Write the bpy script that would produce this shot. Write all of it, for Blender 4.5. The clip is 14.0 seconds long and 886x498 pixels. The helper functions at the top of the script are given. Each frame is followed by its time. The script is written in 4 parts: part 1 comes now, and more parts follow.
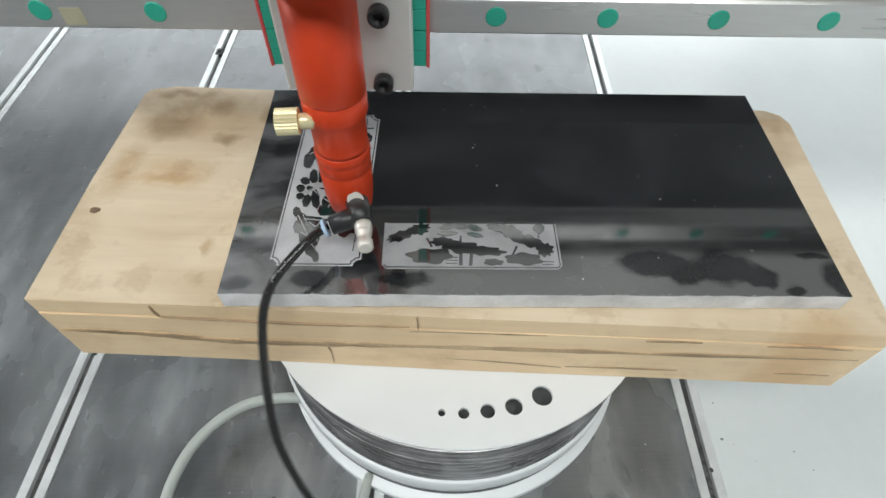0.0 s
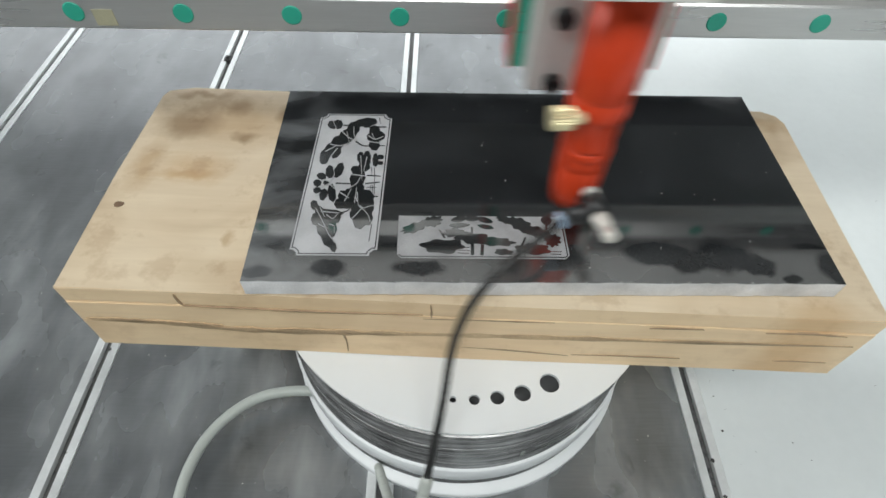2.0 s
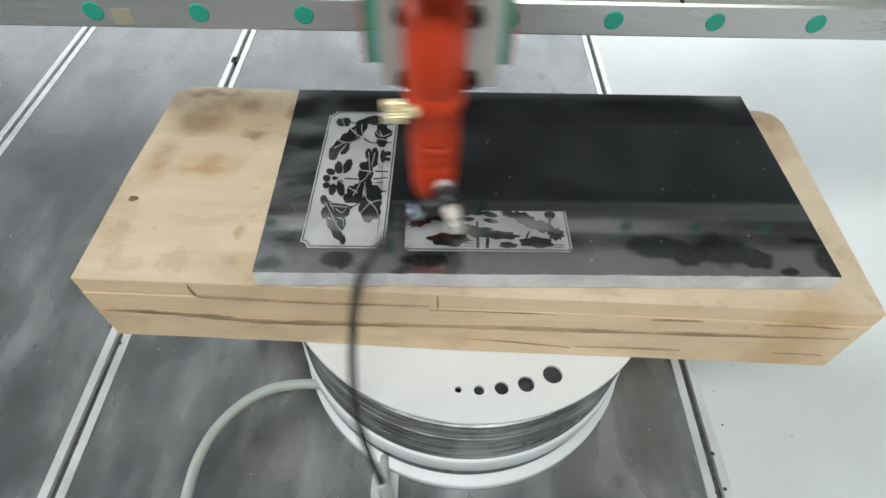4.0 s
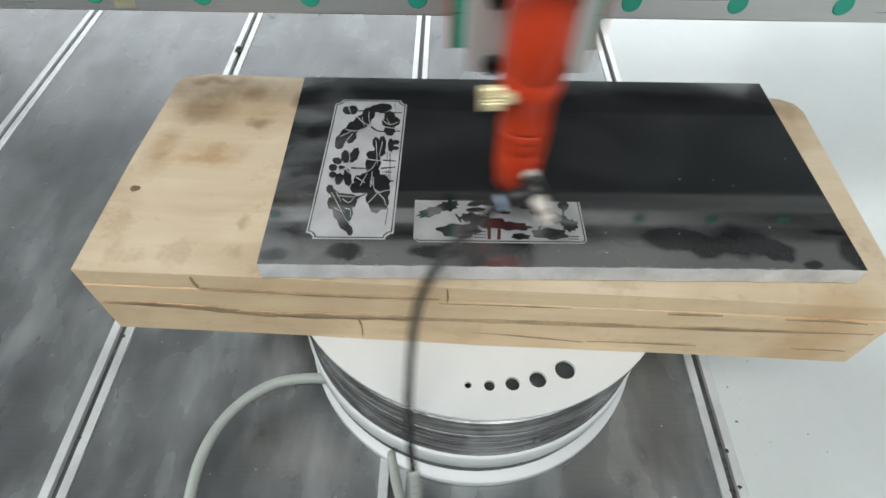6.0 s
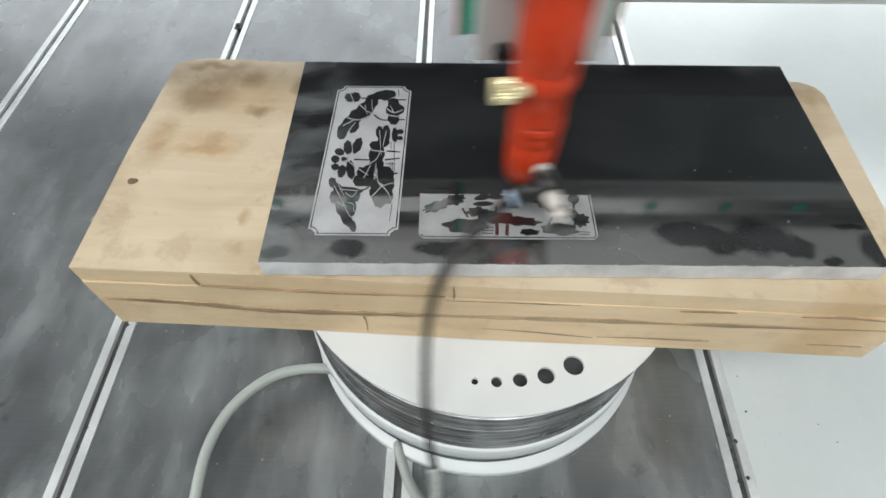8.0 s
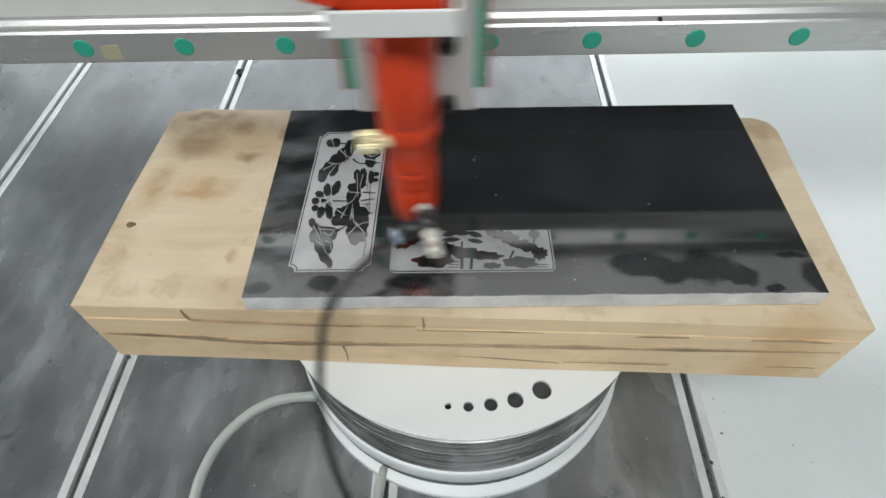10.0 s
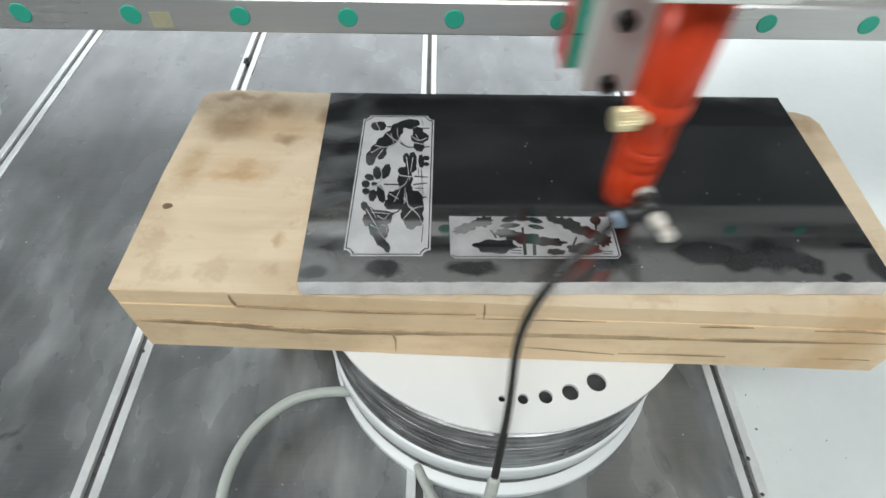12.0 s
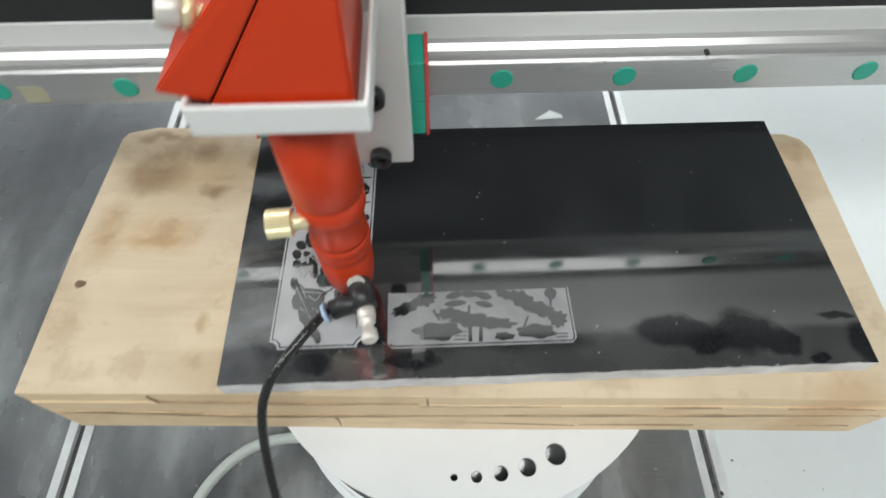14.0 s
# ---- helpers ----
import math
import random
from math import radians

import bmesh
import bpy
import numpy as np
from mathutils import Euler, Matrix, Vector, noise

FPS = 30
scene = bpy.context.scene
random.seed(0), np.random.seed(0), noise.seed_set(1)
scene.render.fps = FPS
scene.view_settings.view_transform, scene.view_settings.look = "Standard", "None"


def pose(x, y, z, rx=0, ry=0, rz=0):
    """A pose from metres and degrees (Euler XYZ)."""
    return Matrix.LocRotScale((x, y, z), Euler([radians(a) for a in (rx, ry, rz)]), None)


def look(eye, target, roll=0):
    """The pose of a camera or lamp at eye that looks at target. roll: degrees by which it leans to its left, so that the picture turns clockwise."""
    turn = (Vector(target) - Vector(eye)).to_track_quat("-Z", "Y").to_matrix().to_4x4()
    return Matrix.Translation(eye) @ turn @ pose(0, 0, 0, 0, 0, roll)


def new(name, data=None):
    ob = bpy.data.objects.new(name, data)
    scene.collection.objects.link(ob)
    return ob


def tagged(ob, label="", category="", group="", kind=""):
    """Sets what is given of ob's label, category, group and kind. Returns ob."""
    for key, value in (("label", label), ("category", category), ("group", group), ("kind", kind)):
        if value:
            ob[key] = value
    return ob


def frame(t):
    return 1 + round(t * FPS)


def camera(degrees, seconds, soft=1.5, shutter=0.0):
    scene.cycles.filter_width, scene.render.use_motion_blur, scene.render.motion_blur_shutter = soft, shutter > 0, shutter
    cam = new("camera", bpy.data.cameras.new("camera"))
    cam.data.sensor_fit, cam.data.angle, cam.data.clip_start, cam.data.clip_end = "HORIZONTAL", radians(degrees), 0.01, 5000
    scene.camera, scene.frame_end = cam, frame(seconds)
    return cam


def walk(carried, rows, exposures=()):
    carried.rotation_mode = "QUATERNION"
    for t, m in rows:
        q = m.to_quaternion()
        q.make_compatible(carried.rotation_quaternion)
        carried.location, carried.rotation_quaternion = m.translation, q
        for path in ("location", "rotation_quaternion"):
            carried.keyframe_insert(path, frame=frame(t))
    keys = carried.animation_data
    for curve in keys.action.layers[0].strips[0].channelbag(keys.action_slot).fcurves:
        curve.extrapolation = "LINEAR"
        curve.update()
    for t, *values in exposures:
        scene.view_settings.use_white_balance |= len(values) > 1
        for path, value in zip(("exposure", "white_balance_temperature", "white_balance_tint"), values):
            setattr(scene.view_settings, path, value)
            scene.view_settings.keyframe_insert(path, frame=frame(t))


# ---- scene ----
cam = camera(78.0, 14.0, soft=1.6, shutter=0.6)
PATH = [
    (0, (0.1110, -0.1516, 0.4356), (0.1186, 0.0885, 0.1158), 1.81),
    (0.5, (0.1119, -0.1589, 0.4404), (0.1192, 0.0830, 0.1219), 1.56),
    (1, (0.1060, -0.1649, 0.4399), (0.1148, 0.0792, 0.1231), 1.82),
    (1.5, (0.1019, -0.1678, 0.4387), (0.1117, 0.0776, 0.1229), 2.09),
    (2, (0.1022, -0.1685, 0.4392), (0.1118, 0.0776, 0.1241), 2.12),
    (2.5, (0.1005, -0.1707, 0.4408), (0.1100, 0.0761, 0.1262), 2.14),
    (3, (0.0987, -0.1746, 0.4429), (0.1085, 0.0729, 0.1288), 2.26),
    (5.5, (0.1003, -0.1797, 0.4373), (0.1062, 0.0685, 0.1237), 1.62),
    (6, (0.0962, -0.1733, 0.4337), (0.1016, 0.0710, 0.1170), 1.61),
    (6.5, (0.0962, -0.1666, 0.4273), (0.1000, 0.0724, 0.1065), 1.34),
    (7, (0.0957, -0.1667, 0.4199), (0.0990, 0.0672, 0.0955), 1.33),
    (7.5, (0.0925, -0.1655, 0.4221), (0.0956, 0.0651, 0.0952), 1.30),
    (8, (0.0956, -0.1575, 0.4339), (0.0974, 0.0710, 0.1055), 0.83),
    (10.5, (0.1218, -0.1699, 0.4567), (0.1161, 0.0778, 0.1427), -1.95),
    (11, (0.1053, -0.1661, 0.4431), (0.1057, 0.0826, 0.1299), -0.78),
    (11.5, (0.0850, -0.1676, 0.4315), (0.0900, 0.0797, 0.1172), 0.56),
    (12, (0.0701, -0.1701, 0.4396), (0.0821, 0.0770, 0.1253), 2.31),
    (12.5, (0.0788, -0.1617, 0.4465), (0.0912, 0.0853, 0.1322), 2.16),
    (13, (0.0856, -0.1551, 0.4470), (0.0974, 0.0902, 0.1313), 2.02),
    (13.5, (0.0922, -0.1425, 0.4419), (0.1036, 0.1024, 0.1258), 1.89),
    (14, (0.1065, -0.0881, 0.4587), (0.1166, 0.1218, 0.1184), 0.59),
]
EXPOSURES = [(0, 0.07), (0.5, 0.12), (1, -0.04), (2, -0.04), (3, 0.0), (5.5, -0.03), (6, -0.05), (6.5, -0.06), (7, -0.11), (7.5, -0.15), (8, 0.08), (10.5, -0.08), (11, -0.08), (11.5, 0.09), (12, 0.12), (12.5, -0.15), (13, 0.03), (13.5, -0.10), (14, 0.10)]
walk(cam, [(t, look(eye, target, roll)) for t, eye, target, roll in PATH], EXPOSURES)

# ---- light ----
world = bpy.data.worlds.new("room_air")
scene.world = world
world.use_nodes = True
world.node_tree.nodes["Background"].inputs[0].default_value = (0.75, 0.82, 0.9, 1)
world.node_tree.nodes["Background"].inputs[1].default_value = 0.0

H = 0.194            # top of the stone slab above the table
DECK_Z = 0.1812      # top of the wooden board
TABLE_Z = -0.0060     # top of the machine table
BOARD_Z = 0.1170     # underside of the wooden board


def lamp(name, place, target, sx, sy, watts, colour):
    data = bpy.data.lights.new(name, "AREA")
    data.shape, data.size, data.size_y, data.energy, data.color = "RECTANGLE", sx, sy, watts, colour
    ob = new(name, data)
    ob.matrix_world = look(place, target)
    return ob


# Overhead tube lamp, out of view.
lamp("ceiling_area_light", (-0.1, -0.75, 1.80), (-0.1, -0.75, 0), 2.4, 0.5, 36, (0.97, 1.0, 0.985))
# Added fill for the table behind the gantry; no such lamp is known.
lamp("ceiling_area_light", (0.15, 1.18, 1.80), (0.15, 1.18, 0), 1.8, 0.4, 27, (0.97, 1.0, 0.99))
# Light from the left, inferred from the cable's shadow; no window is known there.
lamp("wall_area_light", (-2.42, 0.15, 1.40), (0.0, 0.05, 0.0), 0.9, 0.7, 30, (0.94, 0.98, 0.995))
# Broad fill added to brighten the table's back; stands in for a bright wall.
lamp("wall_area_light", (0.0, 2.46, 1.02), (0.0, 0.0, 1.02), 4.8, 1.45, 40, (0.93, 0.97, 0.995))
# Window at the back, inferred from its glints on rail and plate.
lamp("wall_area_light", (1.12, 2.46, 1.28), (0.4, 0.3, 0.0), 1.2, 0.75, 2.5, (0.93, 0.98, 1.0))
# Window at the right, inferred from the bright plate.
lamp("wall_area_light", (2.32, 1.3, 0.85), (0.2, 0.2, 0.1), 1.5, 1.1, 40, (0.90, 0.96, 0.995))


# ---- materials ----
def nodes_of(name):
    m = bpy.data.materials.new(name)
    m.use_nodes = True
    nt = m.node_tree
    return m, nt, nt.nodes["Principled BSDF"]


def noise_tex(nt, scale, detail=4, rough=0.55, stretch=(1, 1, 1), space="Object", distortion=0.0):
    tc = nt.nodes.new("ShaderNodeTexCoord")
    mp = nt.nodes.new("ShaderNodeMapping")
    mp.inputs["Scale"].default_value = stretch
    tx = nt.nodes.new("ShaderNodeTexNoise")
    tx.inputs["Scale"].default_value, tx.inputs["Detail"].default_value = scale, detail
    tx.inputs["Roughness"].default_value, tx.inputs["Distortion"].default_value = rough, distortion
    nt.links.new(tc.outputs[space], mp.inputs[0])
    nt.links.new(mp.outputs[0], tx.inputs["Vector"])
    return tx.outputs["Fac"]


def ramp(nt, fac, stops):
    r = nt.nodes.new("ShaderNodeValToRGB")
    el = r.color_ramp.elements
    while len(el) < len(stops):
        el.new(0.5)
    for e, (p, c) in zip(el, stops):
        e.position = p
        e.color = (*c, 1) if len(c) == 3 else c
    nt.links.new(fac, r.inputs[0])
    return r.outputs[0]


def grey(v):
    return (v, v, v)


def mixed(nt, fac, a, b, mode="MIX"):
    m = nt.nodes.new("ShaderNodeMix")
    m.data_type, m.blend_type = "RGBA", mode
    for sock, v in ((m.inputs[0], fac), (m.inputs[6], a), (m.inputs[7], b)):
        if hasattr(v, "node"):
            nt.links.new(v, sock)
        elif isinstance(v, float):
            sock.default_value = v
        else:
            sock.default_value = (*v, 1)
    return m.outputs[2]


def bump(nt, b, fac, strength, dist=0.001):
    n = nt.nodes.new("ShaderNodeBump")
    n.inputs["Strength"].default_value, n.inputs["Distance"].default_value = strength, dist
    nt.links.new(fac, n.inputs["Height"])
    nt.links.new(n.outputs[0], b.inputs["Normal"])


def plain(name, colour, rough, metal=0.0, vary=0.12, scale=60, bumpy=0.05, stretch=(1, 1, 1), rough_vary=0.08, spec=0.5):
    """A surface of one colour with two scales of unevenness."""
    m, nt, b = nodes_of(name)
    big = noise_tex(nt, scale * 0.2, 3, stretch=stretch)
    fine = noise_tex(nt, scale * 4, 5, stretch=stretch)
    lo, hi = [c * (1 - vary) for c in colour], [min(1, c * (1 + vary)) for c in colour]
    c1 = ramp(nt, big, [(0.3, lo), (0.7, hi)])
    c2 = ramp(nt, fine, [(0.3, grey(1 - vary * 0.6)), (0.7, grey(1.0))])
    nt.links.new(mixed(nt, 1.0, c1, c2, "MULTIPLY"), b.inputs["Base Color"])
    nt.links.new(ramp(nt, big, [(0.3, grey(max(0.02, rough - rough_vary))), (0.7, grey(rough + rough_vary))]), b.inputs["Roughness"])
    b.inputs["Metallic"].default_value = metal
    b.inputs["Specular IOR Level"].default_value = spec
    if bumpy:
        bump(nt, b, fine, bumpy, 0.0005)
    return m


def table_material():
    m, nt, b = nodes_of("anodised_table")
    big = noise_tex(nt, 6, 3, 0.5)
    mid = noise_tex(nt, 17, 2, 0.4, (1, 0.7, 1), distortion=0.0)
    brush = noise_tex(nt, 40, 4, 0.6, (1, 14, 1))
    c = ramp(nt, big, [(0.25, (0.112, 0.120, 0.126)), (0.75, (0.225, 0.235, 0.242))])
    c = mixed(nt, 0.6, c, ramp(nt, mid, [(0.25, grey(0.55)), (0.5, grey(0.92)), (0.75, grey(1.2))]), "MULTIPLY")
    c = mixed(nt, 0.32, c, ramp(nt, brush, [(0.3, grey(0.65)), (0.7, grey(1.1))]), "MULTIPLY")
    bloom = noise_tex(nt, 15, 4, 0.5, (1.5, 0.6, 1), distortion=0.15)
    veil = ramp(nt, bloom, [(0.42, grey(0.0)), (0.55, grey(0.22)), (0.70, grey(0.62))])
    tc = nt.nodes.new("ShaderNodeTexCoord")
    sep = nt.nodes.new("ShaderNodeSeparateXYZ")
    nt.links.new(tc.outputs["Object"], sep.inputs[0])
    veil = mixed(nt, 1.0, veil, ramp(nt, sep.outputs["Y"], [(0.10, grey(1.0)), (0.30, grey(0.3))]), "MULTIPLY")
    c = mixed(nt, veil, c, (0.46, 0.48, 0.49))
    smudge = noise_tex(nt, 30, 4, 0.6, (1, 0.8, 1), distortion=0.3)
    c = mixed(nt, 0.8, c, ramp(nt, smudge, [(0.27, grey(0.45)), (0.37, grey(1.0))]), "MULTIPLY")
    nt.links.new(c, b.inputs["Base Color"])
    nt.links.new(mixed(nt, veil, ramp(nt, mid, [(0.3, grey(0.24)), (0.75, grey(0.29))]), grey(0.30)), b.inputs["Roughness"])
    b.inputs["Metallic"].default_value = 0.44
    b.inputs["Coat Weight"].default_value, b.inputs["Coat IOR"].default_value, b.inputs["Coat Roughness"].default_value = 0.3, 1.6, 0.10
    bump(nt, b, brush, 0.03, 0.0003)
    return m


SMEARS = [(0.2317, 0.0205, 0.021, 0.0110), (0.247, 0.0160, 0.016, 0.0100), (0.268, 0.0185, 0.023, 0.0140), (0.286, 0.0120, 0.014, 0.0080), (0.333, 0.010, 0.013, 0.0150), (0.304, 0.003, 0.006, 0.0050), (0.0442, 0.0092, 0.012, 0.0070), (0.0955, 0.0092, 0.016, 0.0066), (0.007, 0.0060, 0.012, 0.0050), (0.322, 0.026, 0.012, 0.0030)]


def slab_material():
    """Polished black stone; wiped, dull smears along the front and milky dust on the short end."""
    m, nt, b = nodes_of("polished_black_granite")
    smear = noise_tex(nt, 16, 4, 0.5, (1, 1.5, 1), distortion=0.8)
    fine = noise_tex(nt, 900, 2, 0.5)
    tc = nt.nodes.new("ShaderNodeTexCoord")
    wob = nt.nodes.new("ShaderNodeTexNoise")
    wob.inputs["Scale"].default_value, wob.inputs["Detail"].default_value = 75, 5
    nt.links.new(tc.outputs["Object"], wob.inputs["Vector"])
    shift = nt.nodes.new("ShaderNodeVectorMath")
    shift.operation = "MULTIPLY_ADD"
    shift.inputs[1].default_value, shift.inputs[2].default_value = (0.012, 0.012, 0), (-0.006, -0.006, 0)
    nt.links.new(wob.outputs["Color"], shift.inputs[0])
    place = nt.nodes.new("ShaderNodeVectorMath")
    place.operation = "ADD"
    nt.links.new(tc.outputs["Object"], place.inputs[0])
    nt.links.new(shift.outputs[0], place.inputs[1])
    gloss = None
    for x, y, rx, ry in SMEARS:
        d = nt.nodes.new("ShaderNodeVectorMath")
        d.operation = "MULTIPLY_ADD"
        d.inputs[1].default_value, d.inputs[2].default_value = (1 / rx, 1 / ry, 0), (-x / rx, -y / ry, 0)
        nt.links.new(place.outputs[0], d.inputs[0])
        ln = nt.nodes.new("ShaderNodeVectorMath")
        ln.operation = "LENGTH"
        nt.links.new(d.outputs[0], ln.inputs[0])
        r = ramp(nt, ln.outputs["Value"], [(0.66, grey(0.0)), (1.02, grey(1.0))])
        gloss = r if gloss is None else mixed(nt, 1.0, gloss, r, "MULTIPLY")
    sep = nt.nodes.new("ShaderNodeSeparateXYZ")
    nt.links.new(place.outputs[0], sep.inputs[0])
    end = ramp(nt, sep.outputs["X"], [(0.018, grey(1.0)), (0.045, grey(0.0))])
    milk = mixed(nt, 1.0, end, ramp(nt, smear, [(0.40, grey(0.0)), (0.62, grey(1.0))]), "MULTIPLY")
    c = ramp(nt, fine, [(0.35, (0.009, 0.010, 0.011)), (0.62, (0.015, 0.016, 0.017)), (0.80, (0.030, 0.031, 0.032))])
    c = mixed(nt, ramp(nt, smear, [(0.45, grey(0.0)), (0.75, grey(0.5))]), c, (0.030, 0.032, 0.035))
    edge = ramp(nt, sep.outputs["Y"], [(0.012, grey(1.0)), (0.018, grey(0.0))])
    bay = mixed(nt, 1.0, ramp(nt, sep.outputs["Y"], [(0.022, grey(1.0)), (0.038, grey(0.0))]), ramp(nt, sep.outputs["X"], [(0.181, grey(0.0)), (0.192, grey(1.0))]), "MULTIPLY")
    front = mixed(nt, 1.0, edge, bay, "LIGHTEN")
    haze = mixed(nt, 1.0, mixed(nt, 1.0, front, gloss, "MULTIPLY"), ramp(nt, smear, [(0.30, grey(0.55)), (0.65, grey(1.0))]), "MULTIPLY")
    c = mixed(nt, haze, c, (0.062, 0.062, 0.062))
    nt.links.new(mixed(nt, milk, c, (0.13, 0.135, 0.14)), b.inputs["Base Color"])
    nt.links.new(ramp(nt, smear, [(0.35, grey(0.05)), (0.75, grey(0.13))]), b.inputs["Roughness"])
    nt.links.new(ramp(nt, gloss, [(0.0, grey(0.13)), (1.0, grey(0.55))]), b.inputs["Specular IOR Level"])
    b.inputs["IOR"].default_value = 2.15
    return m


# A broad, faint patch at (0.060, 0.150) darkens the whole back-left corner.
STAINS = [(0.030, 0.143, 0.030, 0.020, 0.55), (0.074, 0.132, 0.011, 0.008, 0.6), (0.062, 0.166, 0.012, 0.012, 0.7), (0.100, 0.160, 0.010, 0.018, 0.6), (0.016, 0.100, 0.012, 0.030, 0.8), (0.060, 0.150, 0.060, 0.038, 0.80), (0.050, 0.100, 0.030, 0.020, 0.88), (0.088, 0.040, 0.005, 0.008, 0.75), (0.045, 0.092, 0.030, 0.006, 0.85), (0.430, 0.002, 0.030, 0.020, 0.82), (0.455, 0.170, 0.020, 0.015, 0.7), (0.03, 0.177, 0.026, 0.005, 0.68)]


def stains(nt, colour):
    """Brown patches of their own shape, in the board's own space."""
    tc = nt.nodes.new("ShaderNodeTexCoord")
    wob = nt.nodes.new("ShaderNodeTexNoise")
    wob.inputs["Scale"].default_value, wob.inputs["Detail"].default_value = 70, 3
    nt.links.new(tc.outputs["Object"], wob.inputs["Vector"])
    place = nt.nodes.new("ShaderNodeVectorMath")
    place.operation = "MULTIPLY_ADD"
    place.inputs[1].default_value = (0.016, 0.016, 0)
    nt.links.new(wob.outputs["Color"], place.inputs[0])
    nt.links.new(tc.outputs["Object"], place.inputs[2])
    for x, y, rx, ry, dark in STAINS:
        d = nt.nodes.new("ShaderNodeVectorMath")
        d.operation = "MULTIPLY_ADD"
        d.inputs[1].default_value, d.inputs[2].default_value = (1 / rx, 1 / ry, 0), (-(x + 0.008) / rx, -(y + 0.008) / ry, 0)
        nt.links.new(place.outputs[0], d.inputs[0])
        ln = nt.nodes.new("ShaderNodeVectorMath")
        ln.operation = "LENGTH"
        nt.links.new(d.outputs[0], ln.inputs[0])
        r = ramp(nt, ln.outputs["Value"], [(0.3, (dark, dark * 0.90, dark * 0.78)), (1.0, grey(1.0))])
        colour = mixed(nt, 1.0, colour, r, "MULTIPLY")
    return colour


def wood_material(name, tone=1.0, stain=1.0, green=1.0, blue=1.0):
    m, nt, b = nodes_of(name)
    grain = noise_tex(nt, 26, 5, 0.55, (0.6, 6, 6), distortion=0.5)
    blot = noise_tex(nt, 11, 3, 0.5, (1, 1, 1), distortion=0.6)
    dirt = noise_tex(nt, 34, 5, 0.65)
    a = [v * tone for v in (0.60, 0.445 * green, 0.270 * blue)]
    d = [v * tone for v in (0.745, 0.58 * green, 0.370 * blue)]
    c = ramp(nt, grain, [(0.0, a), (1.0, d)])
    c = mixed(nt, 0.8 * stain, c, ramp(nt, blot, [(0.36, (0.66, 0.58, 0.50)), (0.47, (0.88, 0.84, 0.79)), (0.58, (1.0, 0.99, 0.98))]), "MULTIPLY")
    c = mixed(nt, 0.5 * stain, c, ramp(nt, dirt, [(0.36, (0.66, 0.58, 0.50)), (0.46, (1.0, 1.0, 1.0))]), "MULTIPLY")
    c = stains(nt, c)
    nt.links.new(c, b.inputs["Base Color"])
    b.inputs["Roughness"].default_value = 0.62
    bump(nt, b, grain, 0.12, 0.0005)
    return m


def winding_material():
    m, nt, b = nodes_of("wound_steel_wire")
    lines = noise_tex(nt, 34, 4, 0.6, (0.35, 0.35, 13))
    blot = noise_tex(nt, 24, 3, 0.5, (1, 1, 0.6), distortion=0.4)
    c = ramp(nt, lines, [(0.28, grey(0.02)), (0.45, grey(0.12)), (0.58, grey(0.27)), (0.72, grey(0.50))])
    nt.links.new(mixed(nt, ramp(nt, blot, [(0.5, grey(0.0)), (0.72, grey(0.5))]), mixed(nt, 0.8, c, ramp(nt, blot, [(0.3, grey(0.4)), (0.6, grey(1.3))]), "MULTIPLY"), (0.42, 0.44, 0.44)), b.inputs["Base Color"])
    b.inputs["Metallic"].default_value, b.inputs["Roughness"].default_value = 0.45, 0.16
    return m


M_TABLE = table_material()
M_RIDGE = plain("bright_aluminium_edge", (0.72, 0.74, 0.74), 0.35, 0.4, 0.15, 80)
M_GROOVE = plain("grey_slot_bottom", (0.08, 0.08, 0.08), 0.5, 0.2, 0.5, 90)
M_GRIT = plain("dark_grit", (0.035, 0.035, 0.035), 0.7, 0, 0.4, 150)
M_PLATE = plain("pale_painted_plate", (0.58, 0.61, 0.61), 0.30, 0, 0.05, 25, 0.02, rough_vary=0.03)
M_CASE = plain("machine_case_paint", (0.72, 0.74, 0.74), 0.45, 0, 0.06, 10, 0.02)
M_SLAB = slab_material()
M_STONE_EDGE = plain("sawn_stone_edge", (0.70, 0.69, 0.69), 0.75, 0, 0.22, 220, 0.35)
M_ENGRAVED = plain("engraved_stone", (0.42, 0.42, 0.43), 0.85, 0, 0.14, 260, 0.3)
M_ENGRAVED_LIGHT = plain("lightly_engraved_stone", (0.31, 0.31, 0.315), 0.8, 0, 0.2, 260, 0.3)
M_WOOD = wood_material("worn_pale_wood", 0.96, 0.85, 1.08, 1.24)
# Front and side faces: set brighter and yellower than the top.
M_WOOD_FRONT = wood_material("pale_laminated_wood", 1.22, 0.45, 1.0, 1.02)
M_CRACK = plain("dark_wood_crack", (0.37, 0.26, 0.16), 0.8, 0, 0.3, 200)
M_BAND = plain("brown_glue_line", (0.47, 0.335, 0.20), 0.75, 0, 0.35, 120)
M_KNOT = plain("dark_wood_knot", (0.16, 0.10, 0.06), 0.8, 0, 0.3, 300)
M_SPOOL = plain("white_moulded_plastic", (0.70, 0.72, 0.73), 0.32, 0, 0.03, 20, 0.01)
M_WIRE = winding_material()
# Shaded gap below the spool flange, put into a dark colour.
M_GAP_SHADE = plain("dark_gap_band", (0.07, 0.075, 0.075), 0.25, 0.3, 0.4, 80, 0.05, (1, 1, 6))
M_BLACK = plain("black_plastic", (0.018, 0.018, 0.019), 0.42, 0, 0.2, 100)
M_HOSE = plain("black_rubber_hose", (0.016, 0.015, 0.014), 0.24, 0, 0.2, 100, 0.02)
M_CABLE = plain("grey_cable_sheath", (0.42, 0.45, 0.42), 0.42, 0, 0.1, 60, 0.02)
